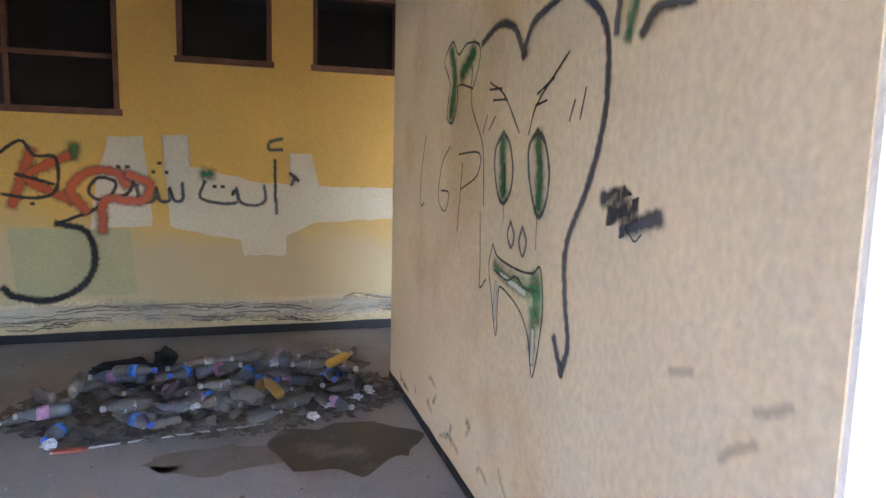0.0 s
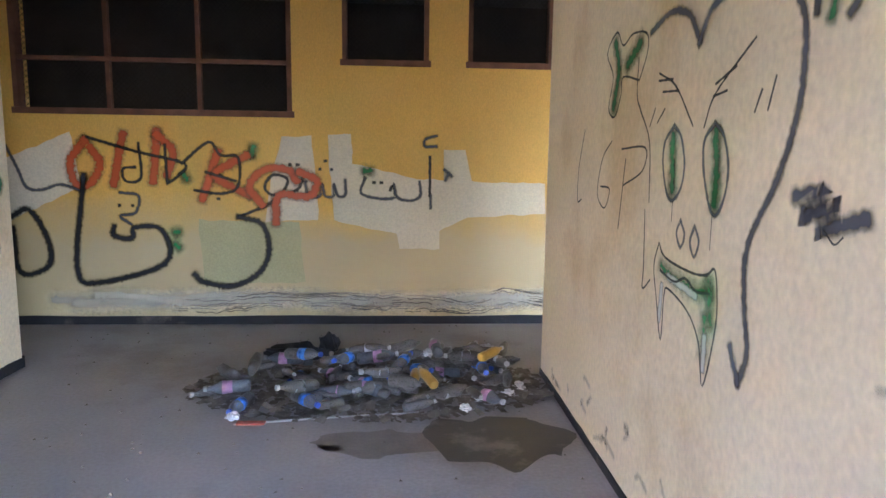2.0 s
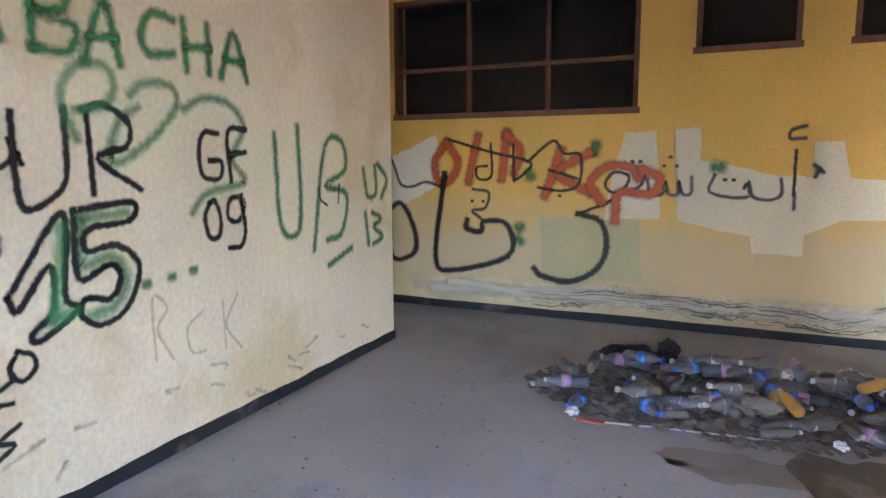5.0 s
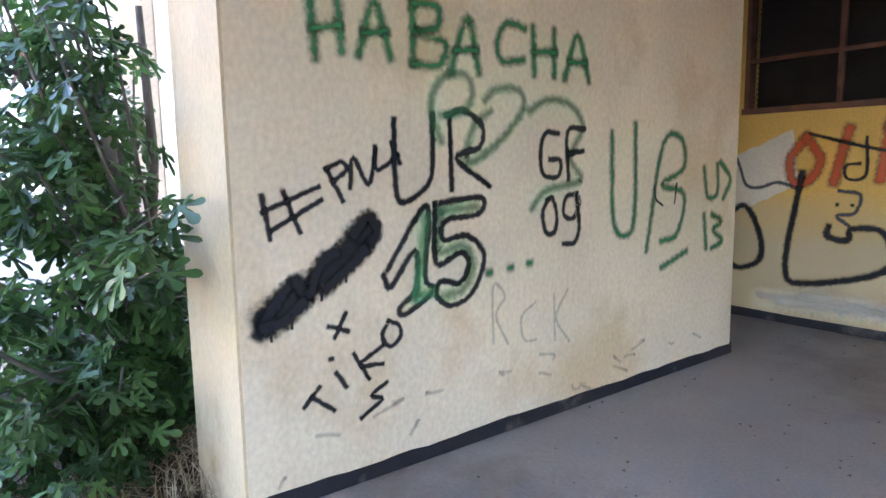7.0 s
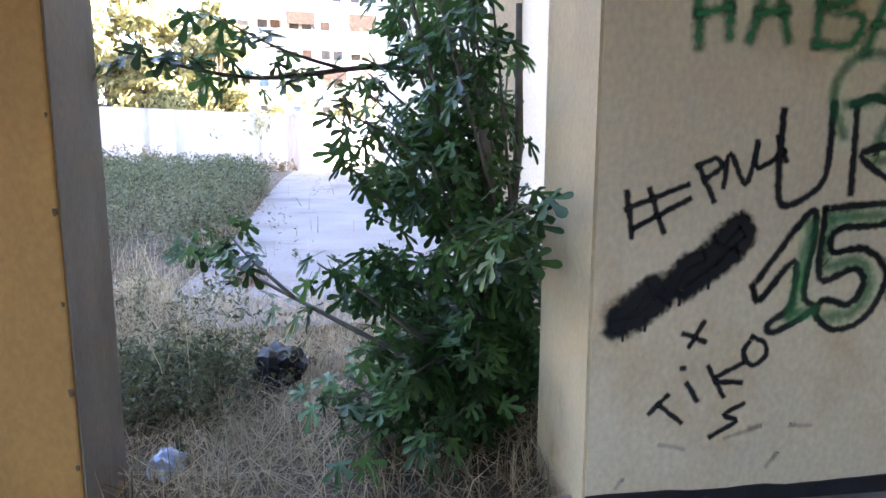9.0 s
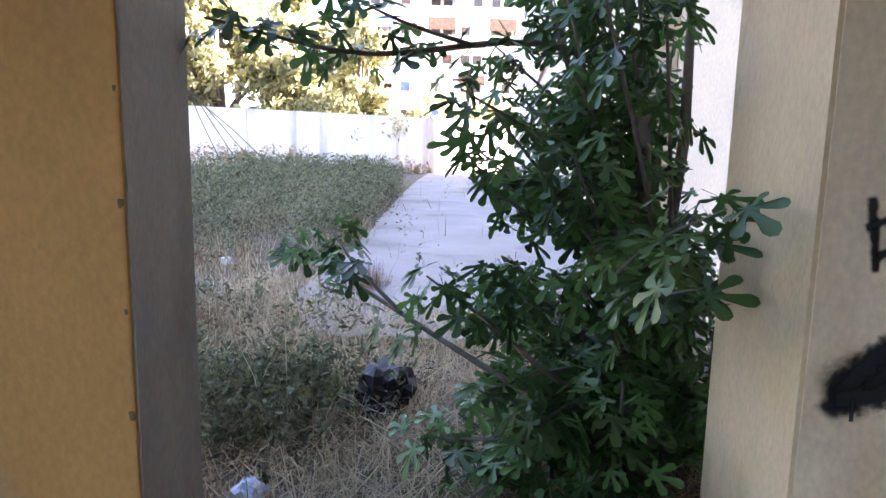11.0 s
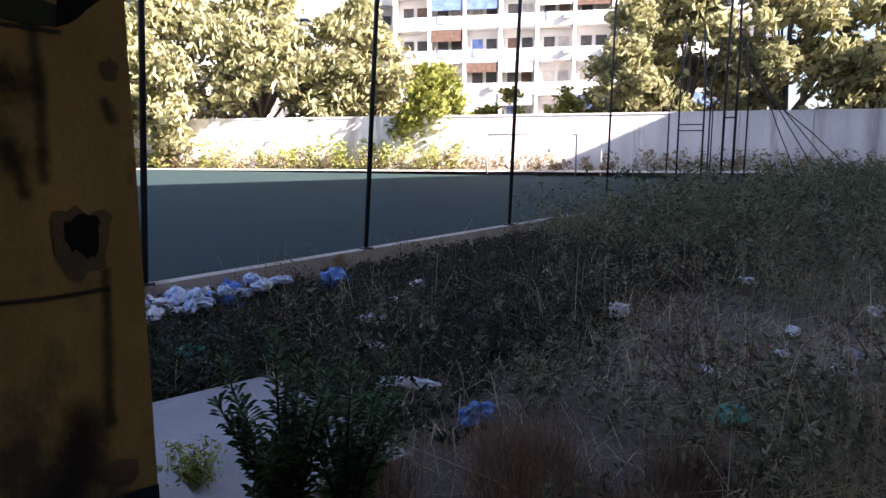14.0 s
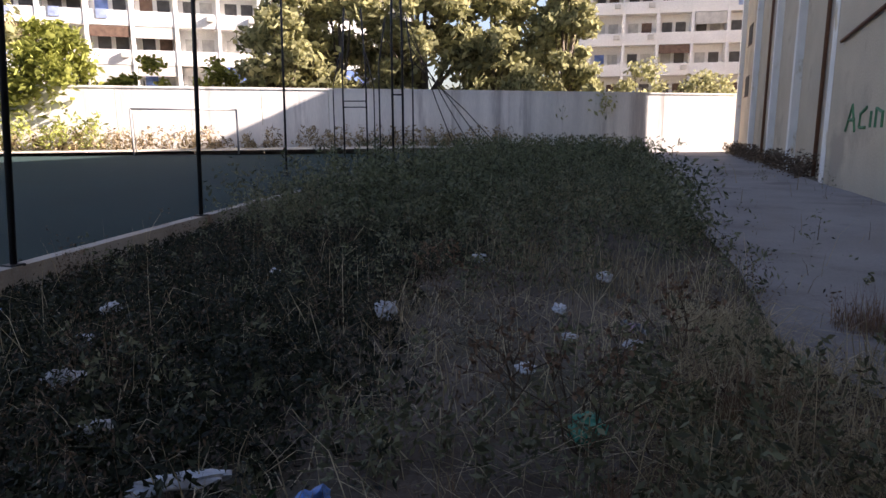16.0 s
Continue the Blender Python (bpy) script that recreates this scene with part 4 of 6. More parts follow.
graffiti(wall_back, "B", "BLACK", 0.030, "black paint dots", [
    [(-0.9, 1.51), (-0.9, 1.51)],
    [(-0.79, 1.51), (-0.79, 1.51)],
    [(-0.85, 1.59), (-0.84, 1.59)],
    [(-1.18, 1.55), (-1.18, 1.55)],
    [(-1.11, 1.55), (-1.1, 1.55)],
    [(-0.39, 1.39), (-0.38, 1.39)],
    [(-0.32, 1.39), (-0.31, 1.39)],
    [(-0.22, 1.35), (-0.23, 1.32)],
    [(-2.65, 1.15), (-2.65, 1.15)],
    [(-2.77, 1.15), (-2.77, 1.15)],
    [(-1.86, 1.22), (-1.85, 1.22)]])
graffiti(wall_back, "B", "GREEN", 0.070, "green paint dabs", [
    [(-0.46, 1.5), (-0.43, 1.5)],
    [(-2.26, 0.9), (-2.25, 0.9)],
    [(-2.26, 0.77), (-2.25, 0.76)],
    [(-1.52, 1.7), (-1.53, 1.65)],
    [(-2.16, 1.43), (-2.15, 1.41)]])

graffiti(wall_right, "R", "SMEAR", 0.018, "brown smears low on the wall", [
    [(0.12, 1.11), (0.07, 1.13), (0.04, 1.15)],
    [(0.21, 0.97), (0.18, 1.0), (0.12, 1.04)],
    [(0.4, 1.11), (0.33, 1.13)],
    [(1.5, 0.32), (1.46, 0.28), (1.42, 0.25)]])

rnd = random.Random(9)
for wall, side, lo, hi in ((wall_right, "R", 0.1, 3.7), (wall_left, "L", 0.15, 3.9)):
    lines = []
    for k in range(16):
        a, z = rnd.uniform(lo, hi), rnd.uniform(0.1, 0.38)
        lines.append([(a, z), (a + rnd.uniform(-0.06, 0.06), z + rnd.uniform(-0.03, 0.03)), (a + rnd.uniform(-0.12, 0.12), z + rnd.uniform(-0.05, 0.05))])
    graffiti(wall, side, "SMEAR", 0.022, "scuffs and dirt marks", lines)

# flaked paint and salt along the foot of the back wall
rnd = random.Random(5)
lines = [[(x, 0.24 + 0.06 * noise.noise((x * 1.5, 0.4, k))) for x in np.arange(-3.4 + k * 0.2, 1.6, 0.15)] for k in range(3)]
graffiti(wall_back, "B", "PALE", 0.11, "pale salt bloom above the skirting", lines)
for wd, count in ((0.004, 58), (0.007, 12)):
    lines = []
    for k in range(count):
        x, ln = rnd.uniform(-2.3, 1.3), rnd.uniform(0.12, 0.6)
        z = rnd.uniform(0.13, 0.27 + 0.05 * min(1.0, x + 2.0))
        q = [x + 0.03 * i for i in range(max(4, int(ln / 0.03))) if x + 0.03 * i < 1.45]
        if len(q) > 3:
            lines.append([(a, max(0.105, z + 0.07 * noise.noise((a * 2.2, 0.3, 0.5)) + 0.016 * noise.noise((a * 11, z * 7, 1.5)) + 0.008 * noise.noise((a * 30, k, 2.5)))) for a in q])
    graffiti(wall_back, "B", "FLAKE", wd, "fine curled edges of flaking paint", lines)
M_GREENISH = material("greenish_coat", (0.46, 0.42, 0.23), 0.65, 0.06, 2, 60, 0.12)
patch(wall_back, "B", [(-2.05, 1.02), (-1.1, 1.0), (-1.05, 0.42), (-2.0, 0.4)], M_GREENISH, "greenish_patch", 0.0018)

# end faces of the walls: white return, grey pillar side
structure(emit("trim_right_end", boxed(X_RIGHT + 0.006, 1.25, -0.085, -0.07, 0, H), M_WHITE), "white painted end of the wall", "trim")
structure(emit("trim_left_end", boxed(-3.72, X_LEFT - 0.006, 0.02, 0.035, -0.2, H), M_RETURN), "stained white end of the wall", "trim")
structure(emit("trim_pillar_side", boxed(-3.83, -3.335, -2.2, -2.192, -0.1, H), M_GREYPLASTER), "bare grey plaster side of the pillar", "trim")

# decayed wall: bared plaster, hole and broken lintel, all as flat patches
M_BARE = material("bared_plaster", (0.21, 0.14, 0.075), 0.95, 0.25, 5, 50, 0.4, (0.10, 0.08, 0.06), 0.4)
# near-black flat colour for the shade in the hole, also on the broken edge
M_HOLESHADE = material("hole_shade_dark", (0.015, 0.012, 0.01), 0.95, 0.3, 9, 60, 0.3)
M_MOSS = material("green_damp", (0.05, 0.06, 0.035), 0.95, 0.3, 6, 50, 0.4)
south = bpy.data.objects["wall_south"]
graffiti(south, "S", "STAIN", 0.10, "dark damp stains on the plaster", [
    [(-2.36, 1.93), (-2.46, 1.92), (-2.6, 1.86)], [(-2.46, 1.86), (-2.49, 1.72), (-2.54, 1.6)],
    [(-2.71, 0.5), (-2.69, 0.35), (-2.66, 0.2), (-2.58, 0.14)], [(-2.76, 0.42), (-2.74, 0.28)], [(-2.03, 0.14), (-2.13, 0.26), (-2.24, 0.22), (-2.3, 0.12)], [(-2.1, 0.14), (-2.2, 0.3)]])
graffiti(south, "S", "STAIN", 0.03, "thin damp runs down the plaster", [
    [(-2.55, 1.62), (-2.58, 1.5), (-2.59, 1.44)], [(-2.85, 1.1), (-2.84, 0.8), (-2.82, 0.45)], [(-2.66, 2.05), (-2.67, 1.8), (-2.66, 1.5)], [(-2.0, 0.5), (-2.02, 0.42)], [(-2.9, 1.8), (-2.92, 1.74)]])


def ragged(cx, cz, rx, rz, seed, n=26):
    """Outline of a broken patch, uneven all round."""
    return [(cx + rx * math.cos(a) * (1 + 0.5 * noise.noise((math.cos(a) * 1.7, math.sin(a) * 1.7, seed))), cz + rz * math.sin(a) * (1 + 0.5 * noise.noise((math.cos(a) * 1.9, math.sin(a) * 1.9, seed + 4)))) for a in np.linspace(0, 6.283, n, endpoint=False)]


patch(south, "S", ragged(-2.77, 1.25, 0.11, 0.15, 3), M_BARE, "bare_patch")
patch(south, "S", ragged(-2.78, 1.26, 0.07, 0.10, 5), M_HOLESHADE, "hole", 0.0045)
patch(south, "S", ragged(-2.92, 1.93, 0.03, 0.04, 7), M_BARE, "bare_patch")
patch(south, "S", ragged(-2.85, 0.2, 0.09, 0.06, 8), M_BARE, "bare_patch")
patch(south, "S", [(-1.9, 2.12), (-2.3, 2.1), (-2.74, 2.07), (-2.76, 2.17), (-2.4, 2.24), (-1.9, 2.26)], M_MOSS, "damp_stain")
patch(south, "S", [(-2.74, 2.07), (-2.99, 2.24), (-2.99, 2.45), (-2.8, 2.5)], M_HOLESHADE, "broken_edge", 0.003)
graffiti(south, "S", "FLAKE", 0.012, "crack in the plaster", [[(-2.0, 2.1), (-2.3, 2.08), (-2.75, 2.06)], [(-2.3, 1.04), (-2.6, 1.02), (-2.85, 1.03)]])


# windows of the back wall
def window(name, x0, x1, z0, z1, uprights, rails, mesh_from):
    ob = new(name)
    ob.location = ((x0 + x1) / 2, Y_BACK + 0.06, z0)
    w, h = (x1 - x0) / 2, z1 - z0
    for nm, b in (("sill", (-w - 0.02, w + 0.02, -0.075, 0.05, -0.012, 0.045)), ("jamb", (-w, -w + 0.045, -0.07, 0.05, 0.046, h)), ("jamb", (w - 0.045, w, -0.07, 0.05, 0.046, h)), ("head", (-w + 0.046, w - 0.046, -0.07, 0.05, h - 0.05, h))):
        part(nm, boxed(*b, bevel=0.004), M_RUST, ob)
    for x in uprights:
        c = x - (x0 + x1) / 2
        part("mullion", boxed(c - 0.02, c + 0.02, -0.05, 0.0, 0.046, h - 0.051), M_RUST, ob)
    for z in rails:
        part("transom", boxed(-w + 0.046, w - 0.046, -0.055, -0.01, z - z0 - 0.02, z - z0 + 0.02), M_RUST, ob)
    bm = bmesh.new()
    step, t = 0.05, 0.0022
    span = 2 * w
    for k in range(int((span + h) / step)):
        for sgn in (1, -1):
            a = -w - h + k * step * 1.0
            p, q = (a, 0.0), (a + h, h)
            if p[0] < -w:
                p = (-w, -w - a)
            if q[0] > w:
                q = (w, w - a)
            if q[0] - p[0] < 0.03:
                continue
            p, q = ((p[0] * sgn, p[1]), (q[0] * sgn, q[1]))
            n = Vector((-(q[1] - p[1]), q[0] - p[0])).normalized() * t
            y = 0.02 + 0.002 * sgn
            vs = [bm.verts.new((c[0] + e * n.x, y, c[1] + e * n.y)) for c, e in ((p, 1), (p, -1), (q, -1), (q, 1))]
            bm.faces.new(vs)
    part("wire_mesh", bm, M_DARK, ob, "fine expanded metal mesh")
    return structure(ob, "rust-brown steel window frame with wire mesh, dark behind", "window")


window("window_1", -3.66, -1.15, 2.0, 3.2, (-2.82, -2.0), (2.49,), 0)
window("window_2", -0.68, 0.13, 2.49, 3.2, (), (), 0)
window("window_3", 0.5, 1.31, 2.49, 3.2, (), (), 0)
# added room shell behind the windows; its dark colour stands for lack of light
structure(emit("wall_room_behind", boxed(-9, 9, 6.9, 7.1, 0, H), M_DARK), "added dark wall behind the windows, coloured as an unlit room", "wall")
structure(emit("ceiling_room_behind", boxed(-9, 9.05, 5.6, 7.1, H, H + 0.3), M_DARK), "added dark ceiling behind the windows, coloured as an unlit room", "ceiling")
structure(emit("floor_room_behind", boxed(-9, 9.05, 5.6, 7.1, -0.2, 0), M_DARK), "added dark floor behind the windows, coloured as an unlit room", "floor")
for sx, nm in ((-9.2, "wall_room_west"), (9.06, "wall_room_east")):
    structure(emit(nm, boxed(sx, sx + 0.2, 5.33, 7.1, -0.2, H), M_DARK), "added dark side wall behind the windows, coloured as an unlit room", "wall")
structure(emit("floor_corridor", boxed(-9, -3.15, 3.73, 5.6, -0.2, 0), M_FLOOR), "dusty grey concrete corridor floor", "floor")


# puddle and damp marks on the floor
def floor_patch(name, cx, cy, rx, ry, mat, seed, z, label, cat, rough=0.25):
    bm = bmesh.new()
    f = bm.faces.new([bm.verts.new((cx + rx * math.cos(a) * (1 + rough * noise.noise((math.cos(a) * 1.8, math.sin(a) * 1.8, seed)) + 0.06 * noise.noise((math.cos(a) * 7, math.sin(a) * 7, seed))),
                                    cy + ry * math.sin(a) * (1 + rough * noise.noise((math.cos(a) * 1.8, math.sin(a) * 1.8, seed + 3))), z)) for a in np.linspace(0, 2 * math.pi, 72, endpoint=False)])
    bmesh.ops.triangulate(bm, faces=[f])
    return tagged(emit(name, bm, mat), label, cat)


M_WET = material("wet_concrete", (0.05, 0.044, 0.038), 0.36, 0.35, 4, 60, 0.05, (0.16, 0.14, 0.125), 0.42, spec=0.5)
M_DAMP = material("damp_concrete", (0.21, 0.185, 0.165), 0.5, 0.2, 4, 60, 0.05)
floor_patch("puddle", 0.42, 2.66, 0.42, 0.36, M_WET, 4, 0.0035, "dark drying puddle with a wavy edge on concrete", "puddle", 0.55)
floor_patch("damp_stain", -0.25, 2.6, 0.34, 0.16, M_DAMP, 9, 0.003, "faint brown damp stain on concrete", "stain", 0.8)

# ---- bottles ----
def plastic(name, tint, clear):
    m = bpy.data.materials.new(name)
    m.use_nodes = True
    N, L = m.node_tree.nodes, m.node_tree.links
    b = N["Principled BSDF"]
    b.inputs["Base Color"].default_value = (*tint, 1)
    b.inputs["Roughness"].default_value = 0.28
    tr, mx = N.new("ShaderNodeBsdfTransparent"), N.new("ShaderNodeMixShader")
    tr.inputs[0].default_value = (*[0.6 + 0.4 * c for c in tint], 1)
    no = N.new("ShaderNodeTexNoise")
    no.inputs["Scale"].default_value = 14
    mr = N.new("ShaderNodeMapRange")
    mr.inputs["To Min"].default_value, mr.inputs["To Max"].default_value = clear + 0.25, clear - 0.3
    L.new(no.outputs["Fac"], mr.inputs[0])
    L.new(mr.outputs[0], mx.inputs[0])
    L.new(b.outputs[0], mx.inputs[1])
    L.new(tr.outputs[0], mx.inputs[2])
    L.new(mx.outputs[0], N["Material Output"].inputs[0])
    return m


M_PET = plastic("dusty_clear_plastic", (0.20, 0.185, 0.17), 0.46)
M_PETBLUE = plastic("bluish_plastic", (0.17, 0.19, 0.22), 0.44)
M_LABELBLUE = material("blue_label", (0.05, 0.20, 0.62), 0.3, 0.4, 25, 90, 0)
M_LABELWHITE = material("white_label", (0.46, 0.48, 0.52), 0.5, 0.3, 25, 90, 0)
M_LABELPINK = material("pink_label", (0.40, 0.22, 0.36), 0.5, 0.3, 25, 90, 0)
M_CAP = material("white_cap", (0.42, 0.42, 0.43), 0.4, 0.1, 9, 60, 0)
M_CAPB = material("blue_cap", (0.04, 0.10, 0.45), 0.4, 0.1, 9, 60, 0)
M_JUICE = plastic("amber_plastic", (0.45, 0.26, 0.05), 0.15)


def lathe(profile, n=12, crush=0.0, seed=0):
    """Profile of (along, radius), lying along x."""
    bm = bmesh.new()
    rings = []
    for x, r in profile:
        rings.append([bm.verts.new((x, r * math.cos(a) * (1 + crush * noise.noise((x * 14, math.cos(a), seed))), r * math.sin(a) * (1 - 0.35 * crush + crush * noise.noise((x * 14, math.sin(a), seed + 7))))) for a in np.linspace(0, 2 * math.pi, n, endpoint=False)])
    for r0, r1 in zip(rings, rings[1:]):
        for k in range(n):
            bm.faces.new((r0[k], r0[(k + 1) % n], r1[(k + 1) % n], r1[k]))
    bm.faces.new(rings[0][::-1])
    bm.faces.new(rings[-1])
    return bm


def bottle(length, r, body, label_mat, cap_mat, crush, seed, label):
    ob = new("plastic_bottle")
    L = length
    prof = [(0, r * 0.7), (0.012, r * 0.97), (L * 0.22, r), (L * 0.3, r * 0.93), (L * 0.38, r), (L * 0.62, r), (L * 0.74, r * 0.82), (L * 0.86, r * 0.4), (L * 0.9, r * 0.32), (L * 0.95, r * 0.32)]
    part("body", lathe(prof, 12, crush, seed), body, ob, smooth=True)
    if label_mat:
        part("label", lathe([(L * 0.39, r * 1.012), (L * 0.5, r * 1.02), (L * 0.61, r * 1.012)], 12, crush, seed), label_mat, ob, "printed paper label", smooth=True)
    if cap_mat:
        part("cap", lathe([(L * 0.93, r * 0.38), (L * 0.935, r * 0.42), (L, r * 0.42)], 10), cap_mat, ob, "screw cap")
    return tagged(ob, label, "bottle", "discarded bottles")


KINDS = [
    bottle(0.31, 0.043, M_PET, M_LABELBLUE, M_CAPB, 0.25, 1, "dusty clear plastic bottle with a blue label"),
    bottle(0.31, 0.043, M_PET, M_LABELWHITE, M_CAP, 0.5, 2, "crushed clear plastic bottle with a pale label"),
    bottle(0.22, 0.032, M_PET, None, M_CAP, 0.5, 3, "small crushed clear plastic bottle"),
    bottle(0.30, 0.045, M_PETBLUE, M_LABELPINK, M_CAP, 0.35, 4, "bluish plastic bottle with a faded pink label"),
    bottle(0.27, 0.044, M_PET, None, None, 0.7, 5, "flattened clear plastic bottle without a cap"),
    bottle(0.26, 0.036, M_JUICE, None, M_CAP, 0.1, 6, "amber plastic juice bottle"),
]
rnd = random.Random(21)


def strew(kinds, n, cx, cy, rx, ry, base, pile, weights):
    spots = []
    for i in range(n):
        a, q = rnd.uniform(0, 6.283), math.sqrt(rnd.random())
        x, y = cx + rx * q * math.cos(a), cy + ry * q * math.sin(a)
        near = sum(1 for s in spots if (s[0] - x) ** 2 + (s[1] - y) ** 2 < 0.017)
        spots.append((x, y))
        z = base + 0.04 + min(near, pile) * 0.045
        k = rnd.choices(kinds, weights)[0]
        copy_thing(k, pose(x, y, z, rnd.uniform(0, 360), rnd.uniform(-8, 4) - min(near, 2) * 3, rnd.uniform(0, 360)))


strew(KINDS, 78, -0.38, 3.62, 1.1, 0.5, 0.0, 3, [1.6, 2.4, 4, 1.2, 4, 0.15])
strew(KINDS, 14, 0.35, 3.75, 0.4, 0.5, 0.0, 2, [2, 2, 2, 1, 2, 0.5])
strew(KINDS, 34, -4.2, -9.3, 0.75, 0.28, -0.1, 3, [2, 3, 2, 3, 3, 0])
for k, (x, y) in zip(KINDS, ((-0.95, 3.7), (-0.5, 3.75), (-0.1, 3.0), (-0.7, 3.3), (0.1, 3.2), (0.45, 3.55))):
    k.matrix_basis = pose(x, y, 0.2 if y > 3.4 else 0.05, 30, -6, 20 + 50 * x)
copy_thing(KINDS[3], pose(-8.1, -4.3, -0.02, 0, 0, 40))

# crumbs, scraps, bag and stick in the heap
M_SCRAP = material("grey_scraps", (0.16, 0.14, 0.12), 0.95, 0.4, 20, 90, 0.3)
M_PAPER = material("crumpled_paper", (0.62, 0.62, 0.64), 0.8, 0.12, 12, 90, 0.2)
M_BLUEBAG = material("blue_plastic_bag", (0.12, 0.26, 0.62), 0.4, 0.3, 14, 80, 0.2)
M_BLACKBAG = material("black_plastic_bag", (0.010, 0.010, 0.013), 0.6, 0.4, 14, 80, 0.3)
M_PALEBLUE = material("pale_blue_plastic", (0.50, 0.58, 0.76), 0.4, 0.2, 14, 80, 0.2)
M_GREENBAG = material("green_plastic_bag", (0.04, 0.24, 0.15), 0.5, 0.3, 14, 80, 0.2)


def crumple(name, x, y, z, sx, sy, sz, mat, seed, label, cat, turn=0, group=""):
    bm = bmesh.new()
    bmesh.ops.create_icosphere(bm, subdivisions=3, radius=1)
    for v in bm.verts:
        d = v.co.normalized()
        r = 0.72 + 0.42 * noise.noise(d * 2.1 + Vector((seed, 0, 0))) + 0.3 * abs(noise.noise(d * 5.2 + Vector((0, seed, 0))))
        v.co = Vector((d.x * sx * r, d.y * sy * r, max(-0.6, d.z) * sz * r + 0.5 * sz))
    ob = emit(name, bm, mat)
    ob.matrix_basis = pose(x, y, z, 0, 0, turn)
    return tagged(ob, label, cat, group)


bm = bmesh.new()
for i in range(1700):
    a, q = rnd.uniform(0, 6.283), rnd.random() ** 0.5
    x, y = -0.3 + 1.3 * q * math.cos(a), 3.5 + 0.62 * q * math.sin(a)
    s, t = rnd.uniform(0.01, 0.05), rnd.uniform(0, 3.14)
    u, v = Vector((math.cos(t), math.sin(t), rnd.uniform(-0.2, 0.3))) * s, Vector((-math.sin(t), math.cos(t), rnd.uniform(-0.2, 0.3))) * s * 0.6
    c = Vector((x, y, 0.006 + s * 0.35 + (0.1 * (1 - q) * rnd.random() if i > 900 else 0)))
    bm.faces.new([bm.verts.new(c + p) for p in (-u - v, u - v * 0.7, u * 0.8 + v, -u + v)])
tagged(emit("litter_scraps", bm, M_SCRAP), "grey scraps of litter and dry leaves", "litter", kind="stuff")
for i, (x, y, s) in enumerate(((0.55, 4.0, 0.07), (0.42, 3.25, 0.06), (0.72, 3.45, 0.05), (-1.15, 2.95, 0.05), (0.62, 3.3, 0.05), (0.3, 3.05, 0.045), (-0.6, 3.15, 0.05), (0.1, 3.9, 0.06))):
    crumple("paper_ball", x, y, 0.01 + (0.1 if i in (0, 7) else 0), s, s, s * 0.7, M_PAPER, i, "crumpled white paper on the floor", "paper", group="paper scraps")
crumple("black_bag", -0.95, 4.2, 0.0, 0.3, 0.1, 0.1, M_BLACKBAG, 8, "torn black plastic bag behind the bottles", "bag")
crumple("black_bag", -0.7, 4.25, 0.02, 0.1, 0.09, 0.14, M_BLACKBAG, 18, "torn black plastic bag behind the bottles", "bag")
tagged(emit("thin_rod", tube(bmesh.new(), [(-1.12, 2.86, 0.014), (-0.6, 2.95, 0.012), (0.0, 3.02, 0.014)], 0.006, 6), M_CAP), "thin pale rod lying on concrete", "rod")
tagged(emit("red_wrapper", boxed(-1.1, -0.93, 2.83, 2.88, 0.018, 0.03, bevel=0.004), material("red_foil", (0.4, 0.1, 0.07), 0.4, 0.4, 20, 80, 0.1)), "faded red wrapper on the rod", "wrapper")

crumple("black_bag", -5.15, -1.55, -0.17, 0.26, 0.22, 0.26, M_BLACKBAG, 31, "black plastic rubbish bag lying on straw", "bag")
crumple("blue_bag", -6.4, -9.6, -0.12, 0.24, 0.16, 0.22, M_BLUEBAG, 4, "crumpled pale blue plastic bag by the kerb", "bag")
crumple("blue_bag", -5.0, -9.5, -0.1, 0.18, 0.12, 0.24, M_BLUEBAG, 14, "crumpled pale blue plastic bag by the kerb", "bag")
crumple("blue_bag", -4.95, -5.5, -0.12, 0.16, 0.1, 0.09, M_BLUEBAG, 5, "crumpled blue plastic bag in the weeds", "bag")
crumple("blue_bag", -3.92, -2.02, -0.16, 0.15, 0.11, 0.1, M_PALEBLUE, 9, "pale blue plastic bag at the pillar's foot", "bag")
crumple("green_bag", -3.95, -7.9, -0.12, 0.2, 0.15, 0.12, M_GREENBAG, 6, "torn green plastic bag in the weeds", "bag")
crumple("green_bag", -6.15, -4.4, -0.12, 0.2, 0.12, 0.08, M_GREENBAG, 7, "torn green plastic bag in the weeds", "bag")
crumple("paper_sheet", -4.9, -6.15, -0.06, 0.27, 0.075, 0.05, M_PAPER, 10, "long white paper scrap on the weeds", "paper", -55)
for i, (x, y, s) in enumerate(((-7.9, -6.4, 0.17), (-9.9, -4.6, 0.14), (-7.7, -4.7, 0.08), (-5.7, -7.8, 0.16), (-6.4, -8.4, 0.12), (-7.2, -8.9, 0.14), (-9.0, -8.3, 0.12), (-6.9, -4.9, 0.09), (-7.6, -4.2, 0.11), (-5.2, -7.0, 0.13), (-8.5, -4.9, 0.1), (-10.5, -6.2, 0.14))):
    crumple("paper_scrap", x, y, -0.08, s, s * 0.7, s * 0.55, M_PAPER, 20 + i, "crumpled whitish paper among the weeds", "paper", 40 * i, "paper scraps in the weeds")

